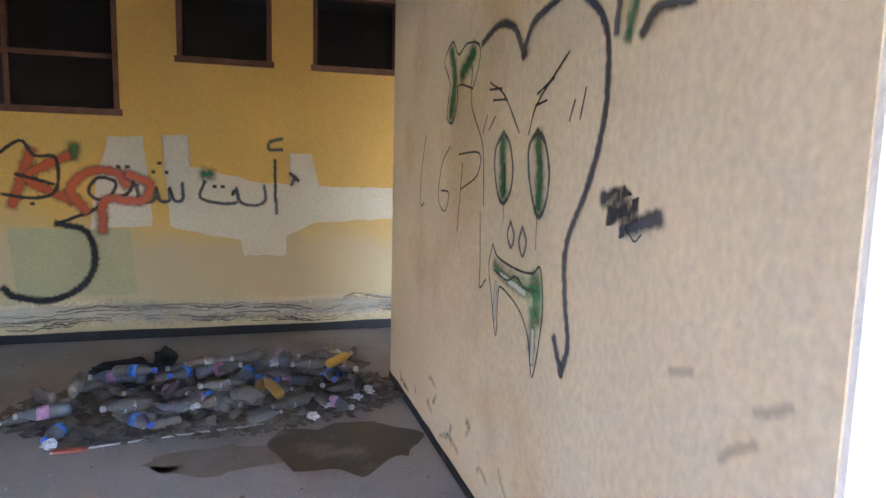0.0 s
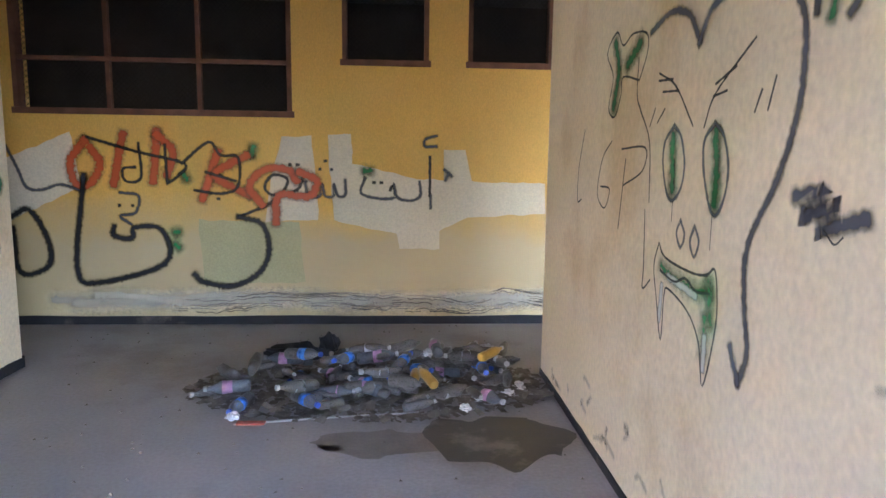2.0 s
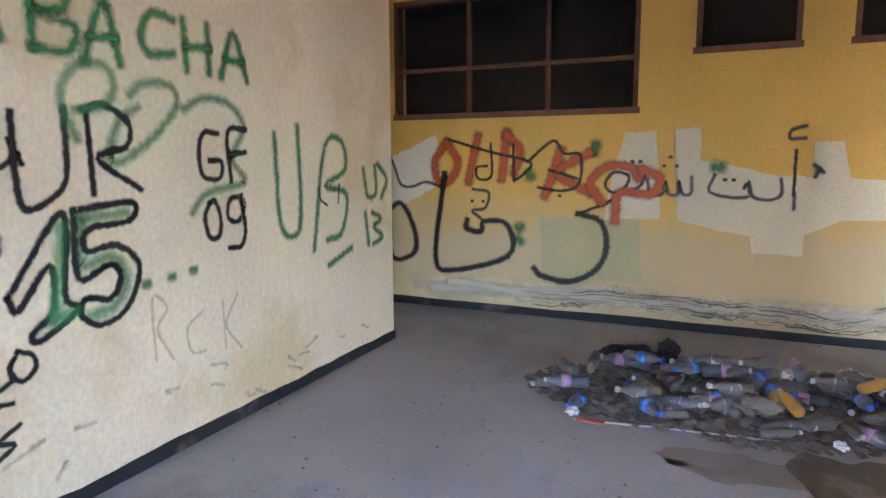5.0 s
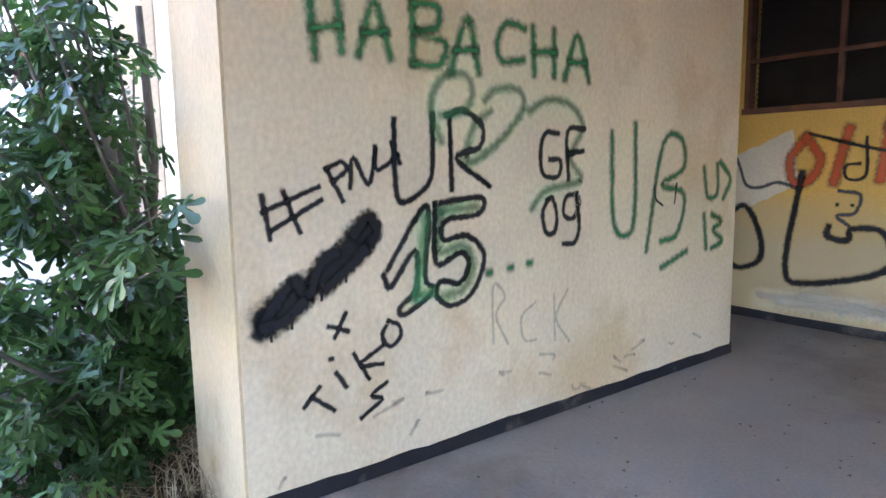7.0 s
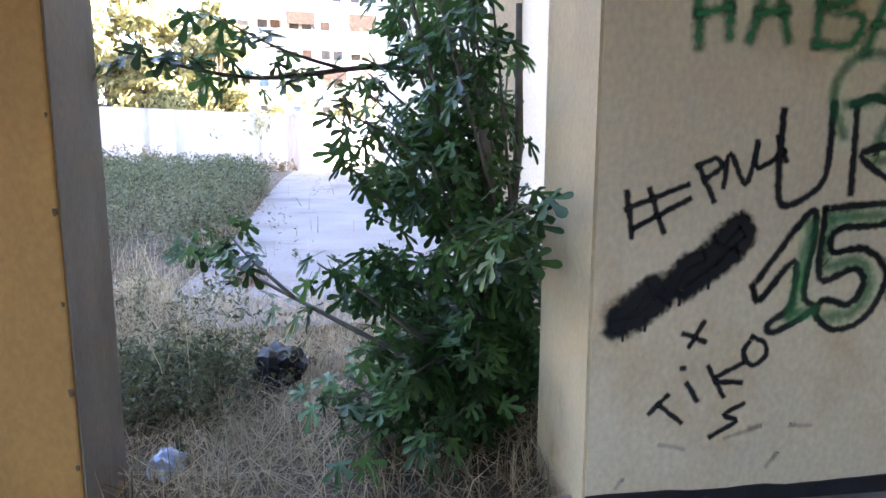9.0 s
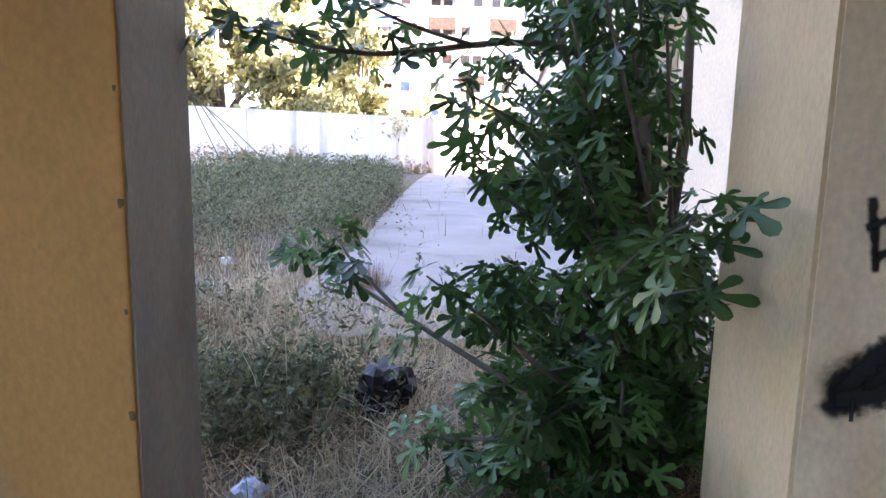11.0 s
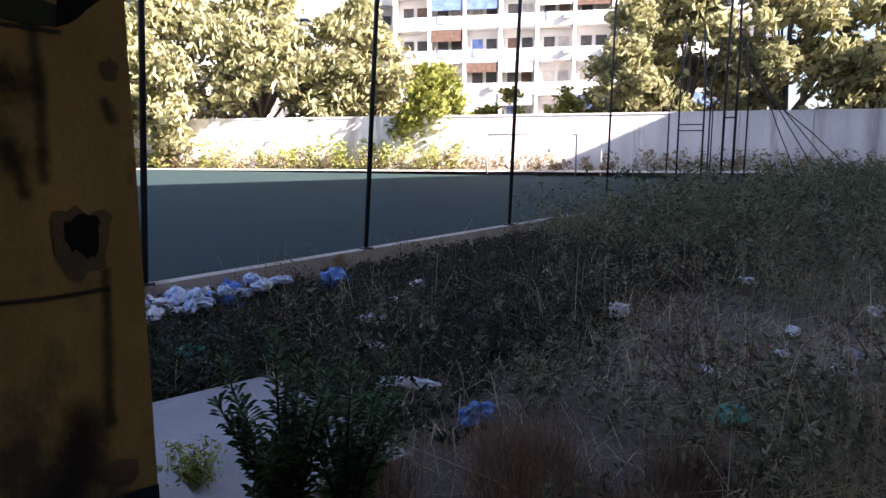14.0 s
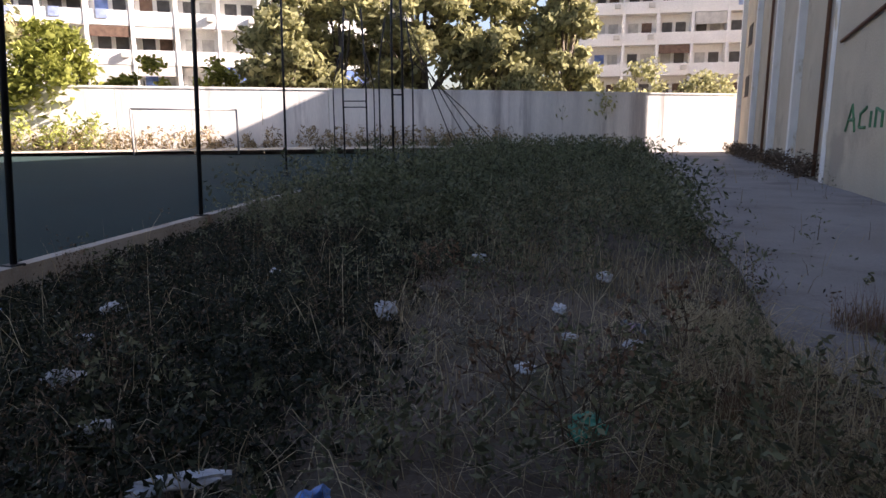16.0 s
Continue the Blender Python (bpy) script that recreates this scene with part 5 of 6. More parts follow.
for i in range(30):
    x = -5.7 + 2.1 * rnd.random() ** 0.7
    crumple("plastic_wrapper", x, kerb_y(x) + rnd.uniform(0.2, 0.8), -0.02 + rnd.uniform(0, 0.14), rnd.uniform(0.08, 0.19), rnd.uniform(0.05, 0.1), rnd.uniform(0.05, 0.1), M_PALEBLUE if i % 3 else M_PAPER, 70 + i, "crumpled pale blue plastic by the kerb", "litter", rnd.uniform(0, 360), "plastic litter by the kerb")

# crumbs of plaster and grit on the floor
bm = bmesh.new()
for i in range(520):
    x, y = (rnd.uniform(-3.0, -1.2), Y_SOUTH + 0.03 + abs(rnd.gauss(0, 0.22))) if i < 260 else (rnd.uniform(-2.95, 0.9), rnd.uniform(0.2, 5.25))
    s = rnd.uniform(0.003, 0.012) * (1.6 if i % 40 == 0 else 1)
    c = Vector((x, y, 0))
    v = [bm.verts.new(c + Vector(q) * s) for q in ((-1, -0.7, 0), (1, -0.6, 0), (0.2, 1, 0), (0, 0, 0.9))]
    for f in ((0, 1, 3), (1, 2, 3), (2, 0, 3)):
        bm.faces.new([v[k] for k in f])
tagged(emit("grit", bm, M_SCRAP), "crumbs of plaster and grit on concrete", "grit", kind="stuff")

# chipped corner of the pillar
for z, s in ((0.55, 0.035), (0.95, 0.02), (1.35, 0.03), (0.2, 0.025), (1.75, 0.018)):
    bm = bmesh.new()
    bmesh.ops.create_icosphere(bm, subdivisions=2, radius=1)
    for v in bm.verts:
        v.co = Vector((v.co.x * 0.006, v.co.y * s * 0.4, v.co.z * s * 0.7)) * (1 + 0.5 * noise.noise(v.co * 2 + Vector((z, 0, 0))))
    ch = part("chip", bm, M_BARE, pillar)
    ch.location = (-3.322, -2.215, z)


# ---- plants ----
def leaf_mesh(name, size, mat):
    """A five-lobed fig leaf, slightly cupped."""
    bm = bmesh.new()
    ring = []
    for axis, length in ((-104, 0.6), (-50, 0.88), (0, 1.04), (50, 0.88), (104, 0.6)):
        for r, w in ((0.34, -0.085), (0.58, -0.13), (0.8, -0.2), (0.94, -0.15), (1.0, 0.0), (0.94, 0.15), (0.8, 0.2), (0.58, 0.13), (0.34, 0.085)):
            ring.append((axis + math.degrees(math.atan2(w, r)), math.hypot(r, w) * length))
        if axis < 100:
            ring.append((axis + 26, 0.3))
    ring += [(150, 0.3), (176, 0.14), (-176, 0.14), (-150, 0.3)]
    c = bm.verts.new((size * 0.12, 0, 0))
    vs = []
    for a, r in ring:
        x, y = r * size * math.cos(radians(a)) + 0.16 * size, r * size * math.sin(radians(a)) * 0.9
        vs.append(bm.verts.new((x, y, -0.35 * (x * x + y * y) / size * 0.6 + 0.12 * abs(y))))
    for a, b in zip(vs, vs[1:] + vs[:1]):
        bm.faces.new((c, a, b))
    stem = [bm.verts.new(p) for p in ((0.03 * size, 0.012 * size, 0), (0.03 * size, -0.012 * size, 0), (-0.5 * size, -0.012 * size, 0.02 * size), (-0.5 * size, 0.012 * size, 0.02 * size))]
    bm.faces.new(stem)
    me = bpy.data.meshes.new(name)
    bm.to_mesh(me)
    bm.free()
    me.materials.append(mat)
    me.polygons.foreach_set("use_smooth", [True] * len(me.polygons))
    return me


def fig_tree():
    rnd = random.Random(77)
    ob = new("fig_tree")
    base = Vector((-4.75, 0.1, -0.16))
    ob.location = base
    spots = []

    def branch(pts, r, leaves, start=0.35, near=False):
        q = [Vector(p) for p in pts]
        fine = []
        for a, b, c, d in zip([q[0] * 2 - q[1], *q], q, q[1:], [*q[2:], q[-1] * 2 - q[-2]]):
            for k in range(5):
                t = k / 5
                fine.append(0.5 * (2 * b + (c - a) * t + (2 * a - 5 * b + 4 * c - d) * t * t + (3 * b - a - 3 * c + d) * t ** 3))
        fine.append(q[-1])
        wood = bmesh.new()
        tube(wood, fine, [r * (1 - 0.8 * i / len(fine)) for i in range(len(fine))], 6)
        part("branch", wood, M_FIGBARK, ob, smooth=True)
        for _ in range(leaves):
            t = rnd.uniform(start, 1.0) ** 0.8
            p = fine[min(len(fine) - 1, int(t * len(fine)))]
            off = Vector((rnd.gauss(0, 1), rnd.gauss(0, 1), rnd.gauss(0, 0.7))).normalized()
            spots.append((p + off * rnd.uniform(0.05, 0.16), off, near))

    z = Vector((0, 0, 0))
    # limbs that can be told apart: low limb, overhead limb, limbs over the wall's end
    branch([z + Vector((0.1, -0.05, 0.15)), (0.55, -0.7, 0.5), (0.3, -1.45, 0.85), (-0.43, -2.3, 1.15)], 0.026, 34, 0.45, True)
    branch([(0.3, -1.45, 0.85), (0.15, -1.75, 1.1), (-0.1, -1.95, 1.28)], 0.014, 12, 0.3, True)
    branch([(0, -0.1, 2.1), (0.15, -0.8, 2.28), (0.55, -1.6, 2.16), (0.95, -2.2, 2.24)], 0.026, 30, 0.15, True)
    branch([(0.3, -1.1, 2.24), (0.5, -1.45, 2.32), (0.62, -1.85, 2.5)], 0.014, 12, 0.2, True)
    branch([(0, 0, 0.2), (0.6, -0.6, 0.6), (0.75, -1.0, 0.95), (0.75, -1.28, 1.15)], 0.022, 24, 0.35, True)
    branch([(0.1, -0.1, 0.9), (0.8, -0.45, 1.15), (1.3, -0.42, 1.4), (1.66, -0.3, 1.56)], 0.012, 26, 0.45, True)
    branch([(0.8, -0.45, 1.1), (1.3, -0.45, 1.2), (1.66, -0.34, 1.32)], 0.01, 16, 0.4, True)
    branch([(0, 0, 0.3), (0.5, -0.6, 0.3), (0.7, -1.0, 0.35), (0.6, -1.3, 0.3)], 0.02, 24, 0.4, True)
    branch([(0, 0, 0.9), (0.4, -0.7, 1.35), (0.7, -1.1, 1.6)], 0.02, 24, 0.4, True)
    branch([(0, 0, 1.2), (0.35, -0.7, 1.75), (0.6, -1.15, 2.0)], 0.02, 20, 0.4, True)
    for k in range(84):
        a = rnd.uniform(0, 6.283)
        end = Vector((0.05 + rnd.uniform(-0.75, 1.1), -0.4 + rnd.uniform(-0.72, 0.7), rnd.uniform(0.1, 3.3) if k % 3 else rnd.uniform(0.1, 1.2)))
        low = Vector((rnd.uniform(-0.2, 0.2), rnd.uniform(-0.2, 0.1), min(end.z * 0.5, rnd.uniform(0.1, 1.6))))
        branch([low, (low + end) / 2 + Vector((0, 0, 0.12)), end], 0.018, 27, 0.3, k < 5)
    for k in range(26):
        end = Vector((rnd.uniform(-0.5, 1.2), -0.3 + rnd.uniform(-0.75, 0.5), rnd.uniform(0.05, 0.75)))
        branch([(rnd.uniform(-0.1, 0.3), -0.1, 0.05), end * 0.5 + Vector((0, 0, 0.2)), end], 0.014, 24, 0.15)
    trunk = bmesh.new()
    for pts in ([(0, 0, -0.05), (0.03, -0.05, 0.9), (-0.02, 0.05, 1.8), (0.1, 0, 2.7)], [(0.05, 0.05, -0.05), (0.3, -0.15, 0.8), (0.5, -0.3, 1.9)], [(-0.1, 0, -0.05), (-0.3, -0.2, 0.8), (-0.45, -0.3, 1.7)]):
        tube(trunk, pts, [0.05, 0.042, 0.032, 0.02][:len(pts)], 8)
    part("trunk", trunk, M_FIGBARK, ob, smooth=True)
    shapes = [leaf_mesh("fig_leaf", s, M_FIG) for s in (0.09, 0.115, 0.14)]
    rest_v, rest_f = [], []
    count = 0
    for p, off, near in spots:
        w = base + p
        if -3.85 < w.x < -2.85 and w.y > -0.03:
            continue
        yaw = math.degrees(math.atan2(off.y, off.x)) + rnd.uniform(-40, 40)
        m = pose(*p, rnd.uniform(-45, 45), rnd.uniform(-10, 65), yaw)
        me = rnd.choice(shapes)
        if near and count < 298:
            lf = new("leaf", me)
            lf.parent = ob
            lf.matrix_basis = m
            count += 1
        else:
            o = len(rest_v)
            rest_v += [m @ v.co for v in me.vertices]
            rest_f += [[o + i for i in f.vertices] for f in me.polygons]
    me = bpy.data.meshes.new("foliage")
    me.from_pydata(rest_v, [], rest_f)
    me.materials.append(M_FIG)
    fo = new("foliage", me)
    fo.parent = ob
    tagged(fo, kind="stuff")
    return tagged(ob, "bushy green fig tree with large lobed leaves", "tree")


fig_tree()

RNG = np.random.default_rng(8)


def blades(name, xyz, height, width, lean, mat, label, category, bend=0.5):
    """Grass blades: bent three-triangle strips rooted at xyz."""
    n = len(xyz)
    az = RNG.uniform(0, 2 * np.pi, n)
    d = np.stack([np.cos(az), np.sin(az), np.zeros(n)], 1)
    s = np.stack([-np.sin(az), np.cos(az), np.zeros(n)], 1)
    spin = RNG.uniform(0, np.pi, n)
    s = s * np.cos(spin)[:, None] + d * np.sin(spin)[:, None]
    h, ln = height[:, None], np.abs(RNG.normal(0, 1, n))[:, None] * lean
    up = np.array([[0, 0, 1.0]])
    w = (width * RNG.uniform(0.6, 1.4, n))[:, None]
    mid = xyz + up * h * 0.55 + d * ln * h * 0.35
    tip = xyz + up * h * np.maximum(0.08, 1 - bend * ln * ln) + d * ln * h
    v = np.stack([xyz - s * w, xyz + s * w, mid - s * w * 0.7, mid + s * w * 0.7, tip], 1).reshape(-1, 3)
    k = np.arange(n)[:, None] * 5
    f = np.concatenate([np.concatenate([k, k + 1, k + 3], 1), np.concatenate([k, k + 3, k + 2], 1), np.concatenate([k + 2, k + 3, k + 4], 1)])
    me = bpy.data.meshes.new(name)
    me.from_pydata(v.tolist(), [], f.tolist())
    me.materials.append(mat)
    return tagged(new(name, me), label, category, kind="stuff")


def sprigs(name, xyz, height, leaf, per, mat, label, category, spread=0.5):
    """Weeds: small leaves round thin upright stems."""
    n = len(xyz)
    k = np.repeat(np.arange(n), per)
    m = len(k)
    t = RNG.uniform(0.15, 1.0, m)
    off = RNG.normal(0, 1, (m, 3)) * (spread * height[k] * 0.3 * (1.15 - t))[:, None]
    sway = RNG.normal(0, 0.22, (n, 2))
    c = xyz[k] + off * [1, 1, 0.3]
    c[:, 2] = xyz[k, 2] + height[k] * t + off[:, 2] * 0.3
    c[:, :2] += sway[k] * (height[k] * t)[:, None]
    u = RNG.normal(0, 1, (m, 3))
    u /= np.linalg.norm(u, axis=1)[:, None]
    r = RNG.normal(0, 1, (m, 3))
    v = np.cross(u, r)
    v /= np.linalg.norm(v, axis=1)[:, None]
    s = (leaf * RNG.uniform(0.5, 1.5, m))[:, None]
    q = np.stack([c - u * s, c + v * s * 0.35, c + u * s, c - v * s * 0.35], 1).reshape(-1, 3)
    st = np.stack([xyz + [0.004, 0, 0], xyz - [0.004, 0, 0], xyz + np.concatenate([sway * height[:, None], height[:, None]], 1)], 1).reshape(-1, 3)
    f = [[4 * i, 4 * i + 1, 4 * i + 2, 4 * i + 3] for i in range(m)] + [[4 * m + 3 * i, 4 * m + 3 * i + 1, 4 * m + 3 * i + 2] for i in range(n)]
    me = bpy.data.meshes.new(name)
    me.from_pydata(np.concatenate([q, st]).tolist(), [], f)
    me.materials.append(mat)
    return tagged(new(name, me), label, category, kind="stuff")


def scatter(n, x0, x1, keep, power=1.0):
    """Points of the yard where keep(x, y) lets them stand, denser near x1."""
    out = []
    while len(out) < n:
        x = x1 - (x1 - x0) * RNG.random() ** power
        y = RNG.uniform(-14.5, 0.9)
        if y < kerb_y(x) + 0.12 and x > -30:
            continue
        if RNG.random() < keep(x, y):
            out.append((x, y, ground_z(x, y) - 0.02))
    return np.array(out)


def path_edge(x):
    return np.interp(-x, [5, 8, 11, 16, 24, 36, 60], [-2.9, -3.1, -3.1, -3.5, -4.1, -4.9, -6.0])


def patchy(x, y, s, seed):
    return 0.5 + 0.9 * noise.noise((x * s, y * s, seed))


def yard(x, y):
    """Weeds stand south of the path and off the slab."""
    if x > -4.3 and y < -4.4:
        return (0.0 if y < -5.62 or x > -3.65 else 0.9) if y > -7.2 else 0.9
    if x > -5.3:
        return 0.85 if y < -1.2 else 0.15
    return 1.0 if y < path_edge(x) + 0.25 * noise.noise((x, y, 3)) else (0.75 if x > -7.6 + 0.8 * noise.noise((x, y, 8)) and y < -0.4 else 0.02)


far = lambda x: np.clip((-x - 8) / 12, 0, 1)


def clumpy(x, y, s, seed, gain=2.6):
    """Patches with gaps between them, 0 to 1."""
    return float(np.clip(0.45 + gain * noise.noise((x * s, y * s, seed)) + 0.6 * noise.noise((x * s * 3.1, y * s * 3.1, seed + 2)), 0.02, 1))


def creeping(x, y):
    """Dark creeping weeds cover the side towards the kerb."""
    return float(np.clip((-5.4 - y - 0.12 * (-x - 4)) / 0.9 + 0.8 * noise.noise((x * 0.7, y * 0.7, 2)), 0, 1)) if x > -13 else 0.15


p = scatter(11000, -30, -3.3, lambda x, y: yard(x, y) * clumpy(x, y, 0.45, 1) * (1 - 0.75 * creeping(x, y)), 1.5)
blades("dry_grass", p, RNG.uniform(0.12, 0.42, len(p)) * (1 + 0.9 * far(p[:, 0])), 0.0035 + 0.004 * far(p[:, 0]), 0.8, M_DRY, "dry straw-coloured grass and stalks", "grass")
p = scatter(15000, -9, -3.3, lambda x, y: yard(x, y) * (1.0 if y > -3.9 else 0.12) + (0.5 if x > -7.5 and y > -2.0 else 0), 1.1)
blades("straw", p, RNG.uniform(0.12, 0.38, len(p)), 0.004, 2.2, M_STRAW, "flattened bleached straw lying on the earth", "straw", 0.9)
p = scatter(1100, -32, -5.0, lambda x, y: yard(x, y) * clumpy(x, y, 0.35, 9) * (1 - 0.6 * creeping(x, y)), 1.1)
sprigs("green_weeds", p, RNG.uniform(0.2, 0.6, len(p)) * (1 + 1.1 * far(p[:, 0])), 0.03, 46, M_GREYWEED, "dusty grey-green weeds", "weeds", 0.9)
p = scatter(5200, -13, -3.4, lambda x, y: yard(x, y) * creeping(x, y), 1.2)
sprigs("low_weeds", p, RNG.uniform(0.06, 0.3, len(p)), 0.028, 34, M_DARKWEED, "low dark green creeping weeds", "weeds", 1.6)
p = scatter(900, -22, -4.6, lambda x, y: yard(x, y) * clumpy(x, y, 0.6, 4) * (1 if y < -3 else 0.3), 1.2)
sprigs("dead_stalks", p, RNG.uniform(0.3, 0.75, len(p)), 0.016, 36, M_STALK, "brown dead thistle stalks", "weeds", 0.8)
p = scatter(1100, -34, -12, lambda x, y: clumpy(x, y, 0.3, 13, 1.8) if y < path_edge(x) - 0.2 and y > kerb_y(x) + 1.2 else 0.0, 1.0)
sprigs("tall_weeds", p, RNG.uniform(0.7, 1.6, len(p)), 0.05, 60, M_WEED, "tall feathery green weeds", "weeds", 0.7)
p = scatter(700, -26, -11, lambda x, y: clumpy(x, y, 0.4, 17) if y < path_edge(x) - 0.2 else 0.0, 1.0)
sprigs("pale_weeds", p, RNG.uniform(0.5, 1.3, len(p)), 0.04, 60, M_GREYWEED, "pale feathery weeds beside the path", "weeds", 0.8)
p = scatter(1500, -18, -4.6, lambda x, y: yard(x, y) * clumpy(x, y, 0.45, 6) * (1 - 0.5 * creeping(x, y)), 1.2)
blades("pale_stalks", p, RNG.uniform(0.3, 0.9, len(p)), 0.003, 0.8, M_STRAW, "pale dry stalks standing among the weeds", "grass")


def dry_bush(x, y, height, radius, count, mat, label):
    """A tussock of fine stems fanning out of one root."""
    a, r = RNG.uniform(0, 2 * np.pi, count), radius * RNG.random(count) ** 0.7 * 0.55
    root = np.stack([x + r * np.cos(a), y + r * np.sin(a), np.full(count, ground_z(x, y) - 0.02)], 1)
    ob = blades("dry_tussock", root, height * RNG.uniform(0.35, 1.0, count), 0.0022, 0.55, mat, label, "tussock")
    return tagged(ob, label, "tussock", "tussocks")


for x, y, h, r, n in ((-3.6, -4.72, 0.42, 0.4, 800), (-3.42, -4.45, 0.35, 0.35, 600), (-3.85, -5.15, 0.4, 0.4, 700), (-3.5, -5.2, 0.2, 0.35, 400), (-4.1, -4.3, 0.62, 0.55, 1300), (-4.55, -4.75, 0.55, 0.5, 1100), (-4.45, -3.95, 0.5, 0.5, 900), (-5.1, -4.1, 0.45, 0.45, 700), (-4.9, -3.2, 0.4, 0.4, 500), (-8.7, -2.35, 0.5, 0.5, 500), (-6.6, -3.5, 0.45, 0.5, 500)):
    dry_bush(x, y, h, r, n, M_RUSSET, "russet dry tussock of fine grass stems")


def dead_shrub(x, y, h, seed):
    """Bare forking twigs with a few withered leaves."""
    rnd = random.Random(seed)
    ob = new("dead_shrub")
    ob.location = (x, y, ground_z(x, y) - 0.02)
    leaves = bmesh.new()

    def twig(p, d, ln, r, depth):
        q = p + d * ln
        mid = (p + q) / 2 + Vector((rnd.gauss(0, 1), rnd.gauss(0, 1), 0)) * ln * 0.06
        part("twig", tube(bmesh.new(), [p, mid, q], [r, r * 0.85, r * 0.65], 5), M_STALK, ob, smooth=True)
        if depth == 0:
            for _ in range(5):
                c = p + (q - p) * rnd.uniform(0.2, 1.0)
                u = Vector((rnd.gauss(0, 1), rnd.gauss(0, 1), rnd.gauss(-0.4, 1))).normalized() * rnd.uniform(0.02, 0.045)
                v = u.orthogonal() * 0.4
                leaves.faces.new([leaves.verts.new(w) for w in (c, c + u * 0.5 + v, c + u, c + u * 0.5 - v)])
            return
        for _ in range(3):
            e = (d + Vector((rnd.gauss(0, 0.45), rnd.gauss(0, 0.45), rnd.gauss(0, 0.25)))).normalized()
            twig(q, e, ln * rnd.uniform(0.6, 0.9), r * 0.65, depth - 1)

    for k in range(4):
        a = k * 1.6 + rnd.random()
        twig(Vector((0, 0, 0)), Vector((math.cos(a) * 0.6, math.sin(a) * 0.6, 1)).normalized(), h * 0.42, 0.007, 2)
    tagged(part("withered_leaves", leaves, M_RUSSET, ob), kind="stuff")
    return tagged(ob, "dead brown shrub of bare forking twigs", "shrub", "dead shrubs")


for k, (x, y, h) in enumerate(((-5.9, -4.4, 0.75), (-6.5, -4.9, 0.6), (-7.6, -3.9, 0.7), (-8.9, -6.2, 0.7))):
    dead_shrub(x, y, h, 30 + k)
# low weeds beneath the fig and beside the pillar
p = np.array([(*c, -0.16) for c in ([RNG.normal((-5.0, -2.35), (0.4, 0.3)) for _ in range(230)] + [RNG.normal((-3.95, -3.75), (0.22, 0.3)) for _ in range(190)]) if c[0] < -3.3 and not (c[0] > -3.95 and -2.95 < c[1] < -2.1)])
sprigs("green_tufts", p, RNG.uniform(0.15, 0.5, len(p)), 0.026, 46, M_WEED, "green tufts beside the pillar", "weeds", 0.9)
# weeds at the boundary wall and along the wing
p = np.array([(*wall_xy(q, RNG.uniform(-1.3, -0.2)), 0.5 if q > -16 else -0.18) for q in RNG.uniform(-26, 45, 520)])
sprigs("wall_weeds", p, RNG.uniform(0.4, 1.5, len(p)), 0.10, 40, M_DRY, "dry weeds along the boundary wall", "weeds", 0.9)
p = np.array([(*wall_xy(RNG.uniform(8, 45), RNG.uniform(-1.5, -0.2)), 0.5) for _ in range(90)])
sprigs("wall_bushes", p, RNG.uniform(1.0, 2.4, len(p)), 0.14, 70, M_LIME, "sunlit yellow-green bushes along the boundary wall", "weeds", 1.0)
p = np.array([(RNG.uniform(-52, -26.5), RNG.uniform(0.2, 1.2), -0.1) for _ in range(200)])
sprigs("wing_weeds", p, RNG.uniform(0.3, 0.9, len(p)), 0.06, 40, M_STALK, "brown weeds along the school wing", "weeds", 0.9)


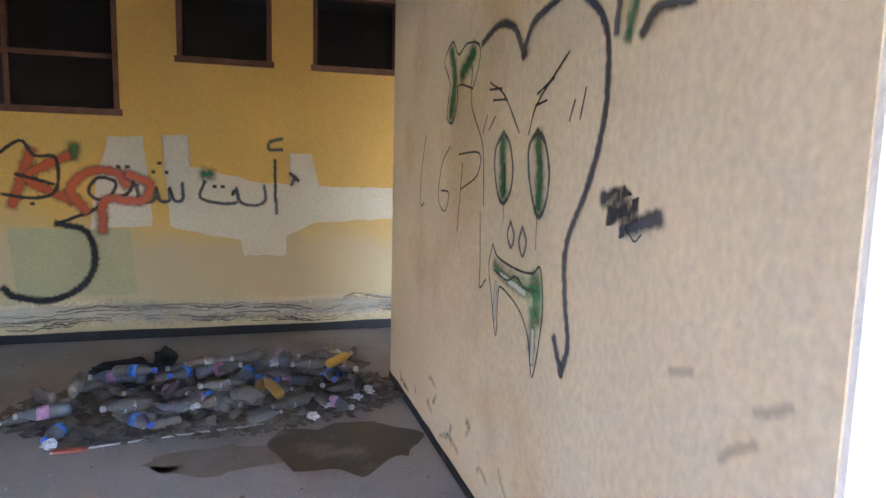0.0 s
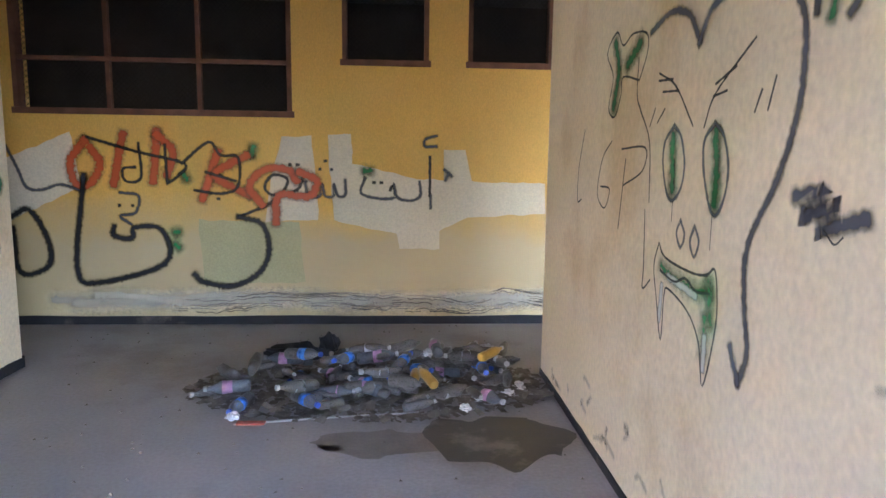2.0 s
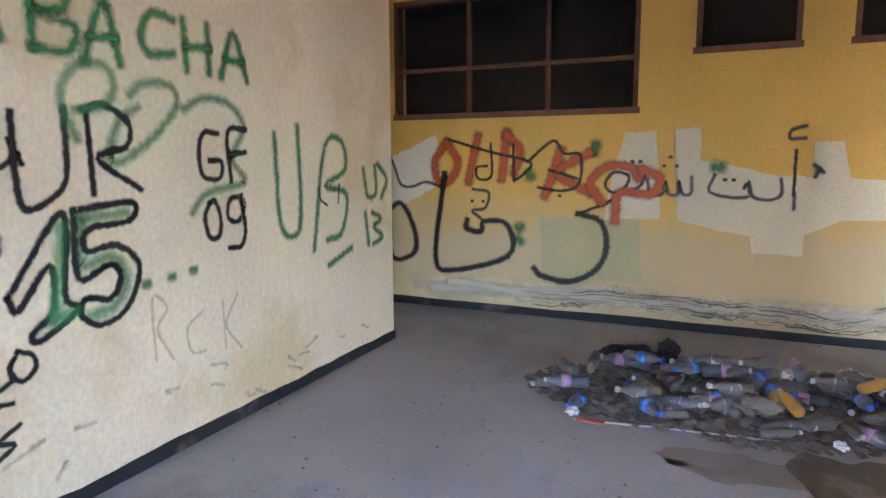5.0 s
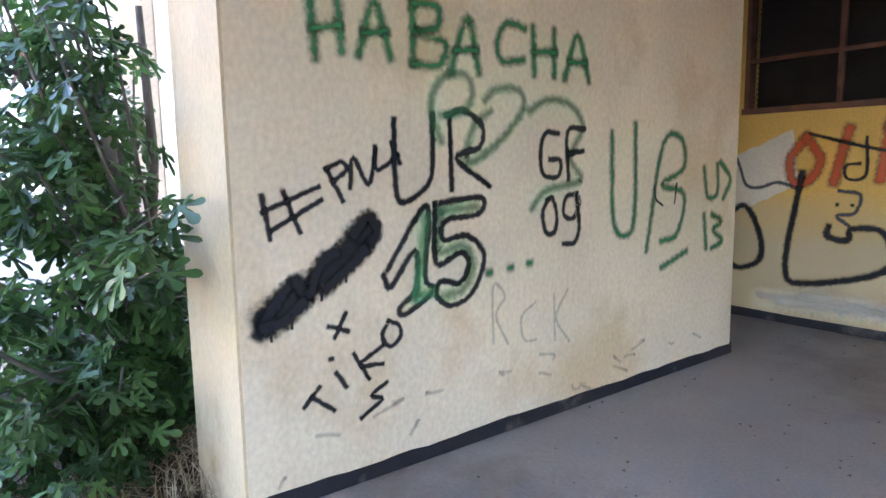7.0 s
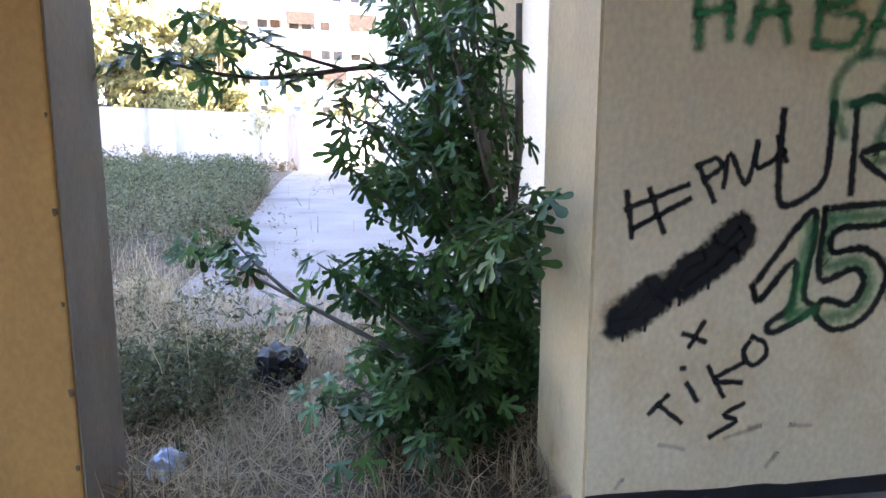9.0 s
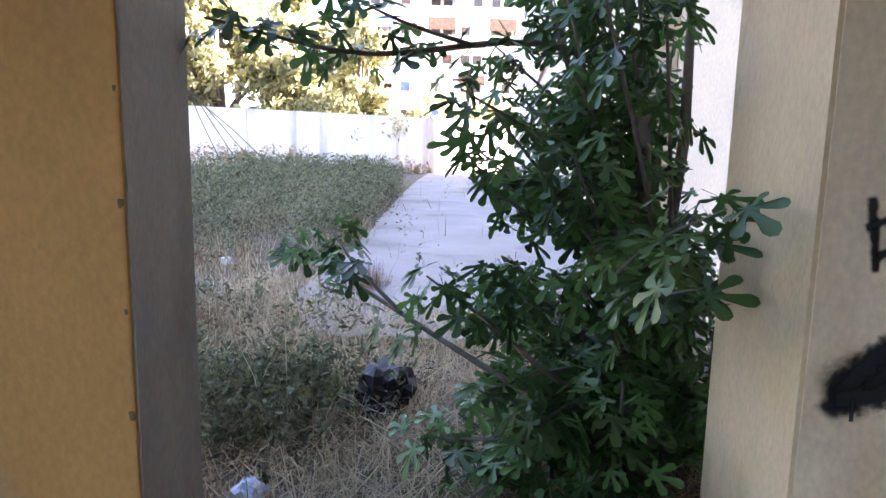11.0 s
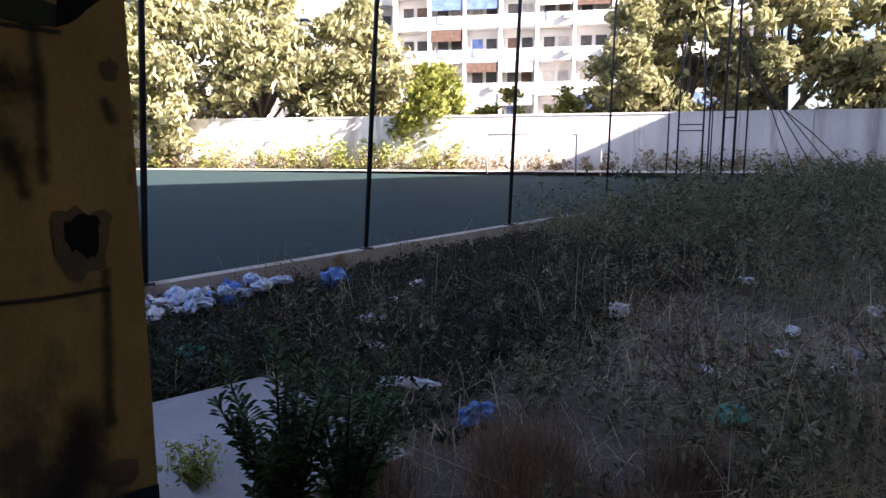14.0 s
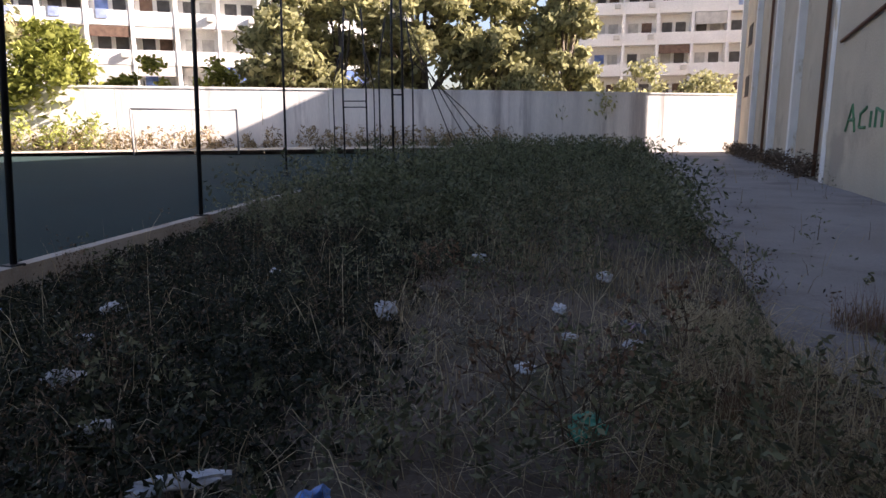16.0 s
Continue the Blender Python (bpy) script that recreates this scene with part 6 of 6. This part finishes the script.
def oleander(x, y, z, h, stems, seed, lean=(0, 0), name="oleander"):
    rnd = random.Random(seed)
    ob = new(name)
    ob.location = (x, y, z)
    leaves = bmesh.new()
    for k in range(stems):
        a = 6.283 * k / stems + rnd.uniform(-0.5, 0.5)
        r = rnd.uniform(0.06, 0.3) * h
        top = Vector((math.cos(a) * r + lean[0], math.sin(a) * r + lean[1], h * rnd.uniform(0.5, 1.05) - 0.35 * r))
        part("stem", tube(bmesh.new(), [(0, 0, 0), top * 0.5 + Vector((0, 0, 0.07 * h)), top], [0.009, 0.007, 0.003], 5), M_STALK, ob, smooth=True)
        whorls = max(4, int(top.length / 0.034))
        for j in range(whorls):
            t = 0.08 + 0.94 * j / (whorls - 1)
            p = top * t + Vector((0, 0, 0.28 * h * t * (1 - t)))
            for i in range(4):
                b = i * 1.571 + j * 0.8 + rnd.uniform(-0.3, 0.3)
                d = Vector((math.cos(b), math.sin(b), rnd.uniform(0.25, 0.9) + 0.6 * max(0, t - 0.85) * 6)).normalized()
                ln = rnd.uniform(0.07, 0.125) * (1.1 - 0.35 * t)
                w = Vector((-math.sin(b), math.cos(b), 0)) * 0.0085
                q = [p, p + d * ln * 0.35 + w, p + d * ln * 0.7 + w * 0.8, p + d * ln - Vector((0, 0, 0.018)), p + d * ln * 0.7 - w * 0.8, p + d * ln * 0.35 - w]
                leaves.faces.new([leaves.verts.new(c) for c in q])
    tagged(part("foliage", leaves, M_OLEANDER, ob), kind="stuff")
    return tagged(ob, "young bushy green shrub with narrow leaves beside the slab", "shrub")


oleander(-3.36, -5.06, -0.14, 0.98, 19, 3)
oleander(-3.62, -5.0, -0.16, 0.84, 16, 5, (-0.08, 0.0))
# small yellowed weed at the wall's foot
p = np.array([(-3.22 + RNG.normal(0, 0.05), -5.86 + RNG.normal(0, 0.06), -0.085) for _ in range(34)])
sprigs("yellow_weed", p, RNG.uniform(0.08, 0.24, len(p)), 0.014, 30, M_LIME, "small yellowed weed at the wall's foot", "weeds", 0.9)
# letters sprayed on the forward part of the wing
WINGWALL = bpy.data.objects["school_wing"]
bm = bmesh.new()
for pts in ([(-23.4, 1.5), (-22.9, 2.2), (-22.5, 1.5)], [(-23.1, 1.8), (-22.6, 1.8)], [(-21.6, 2.1), (-22.1, 1.95), (-22.1, 1.6), (-21.6, 1.6)], [(-21.2, 1.6), (-21.2, 2.0)], [(-20.8, 1.6), (-20.8, 2.05), (-20.3, 1.95), (-20.3, 1.6)]):
    tube(bm, [Vector((a + 30, -0.2, z + 0.2)) for a, z in pts], 0.05, 6)
part("graffiti", bm, material("green_spray_far", (0.08, 0.20, 0.10), 0.7, 0.2, 5, 40, 0), WINGWALL, "faded green sprayed letters")
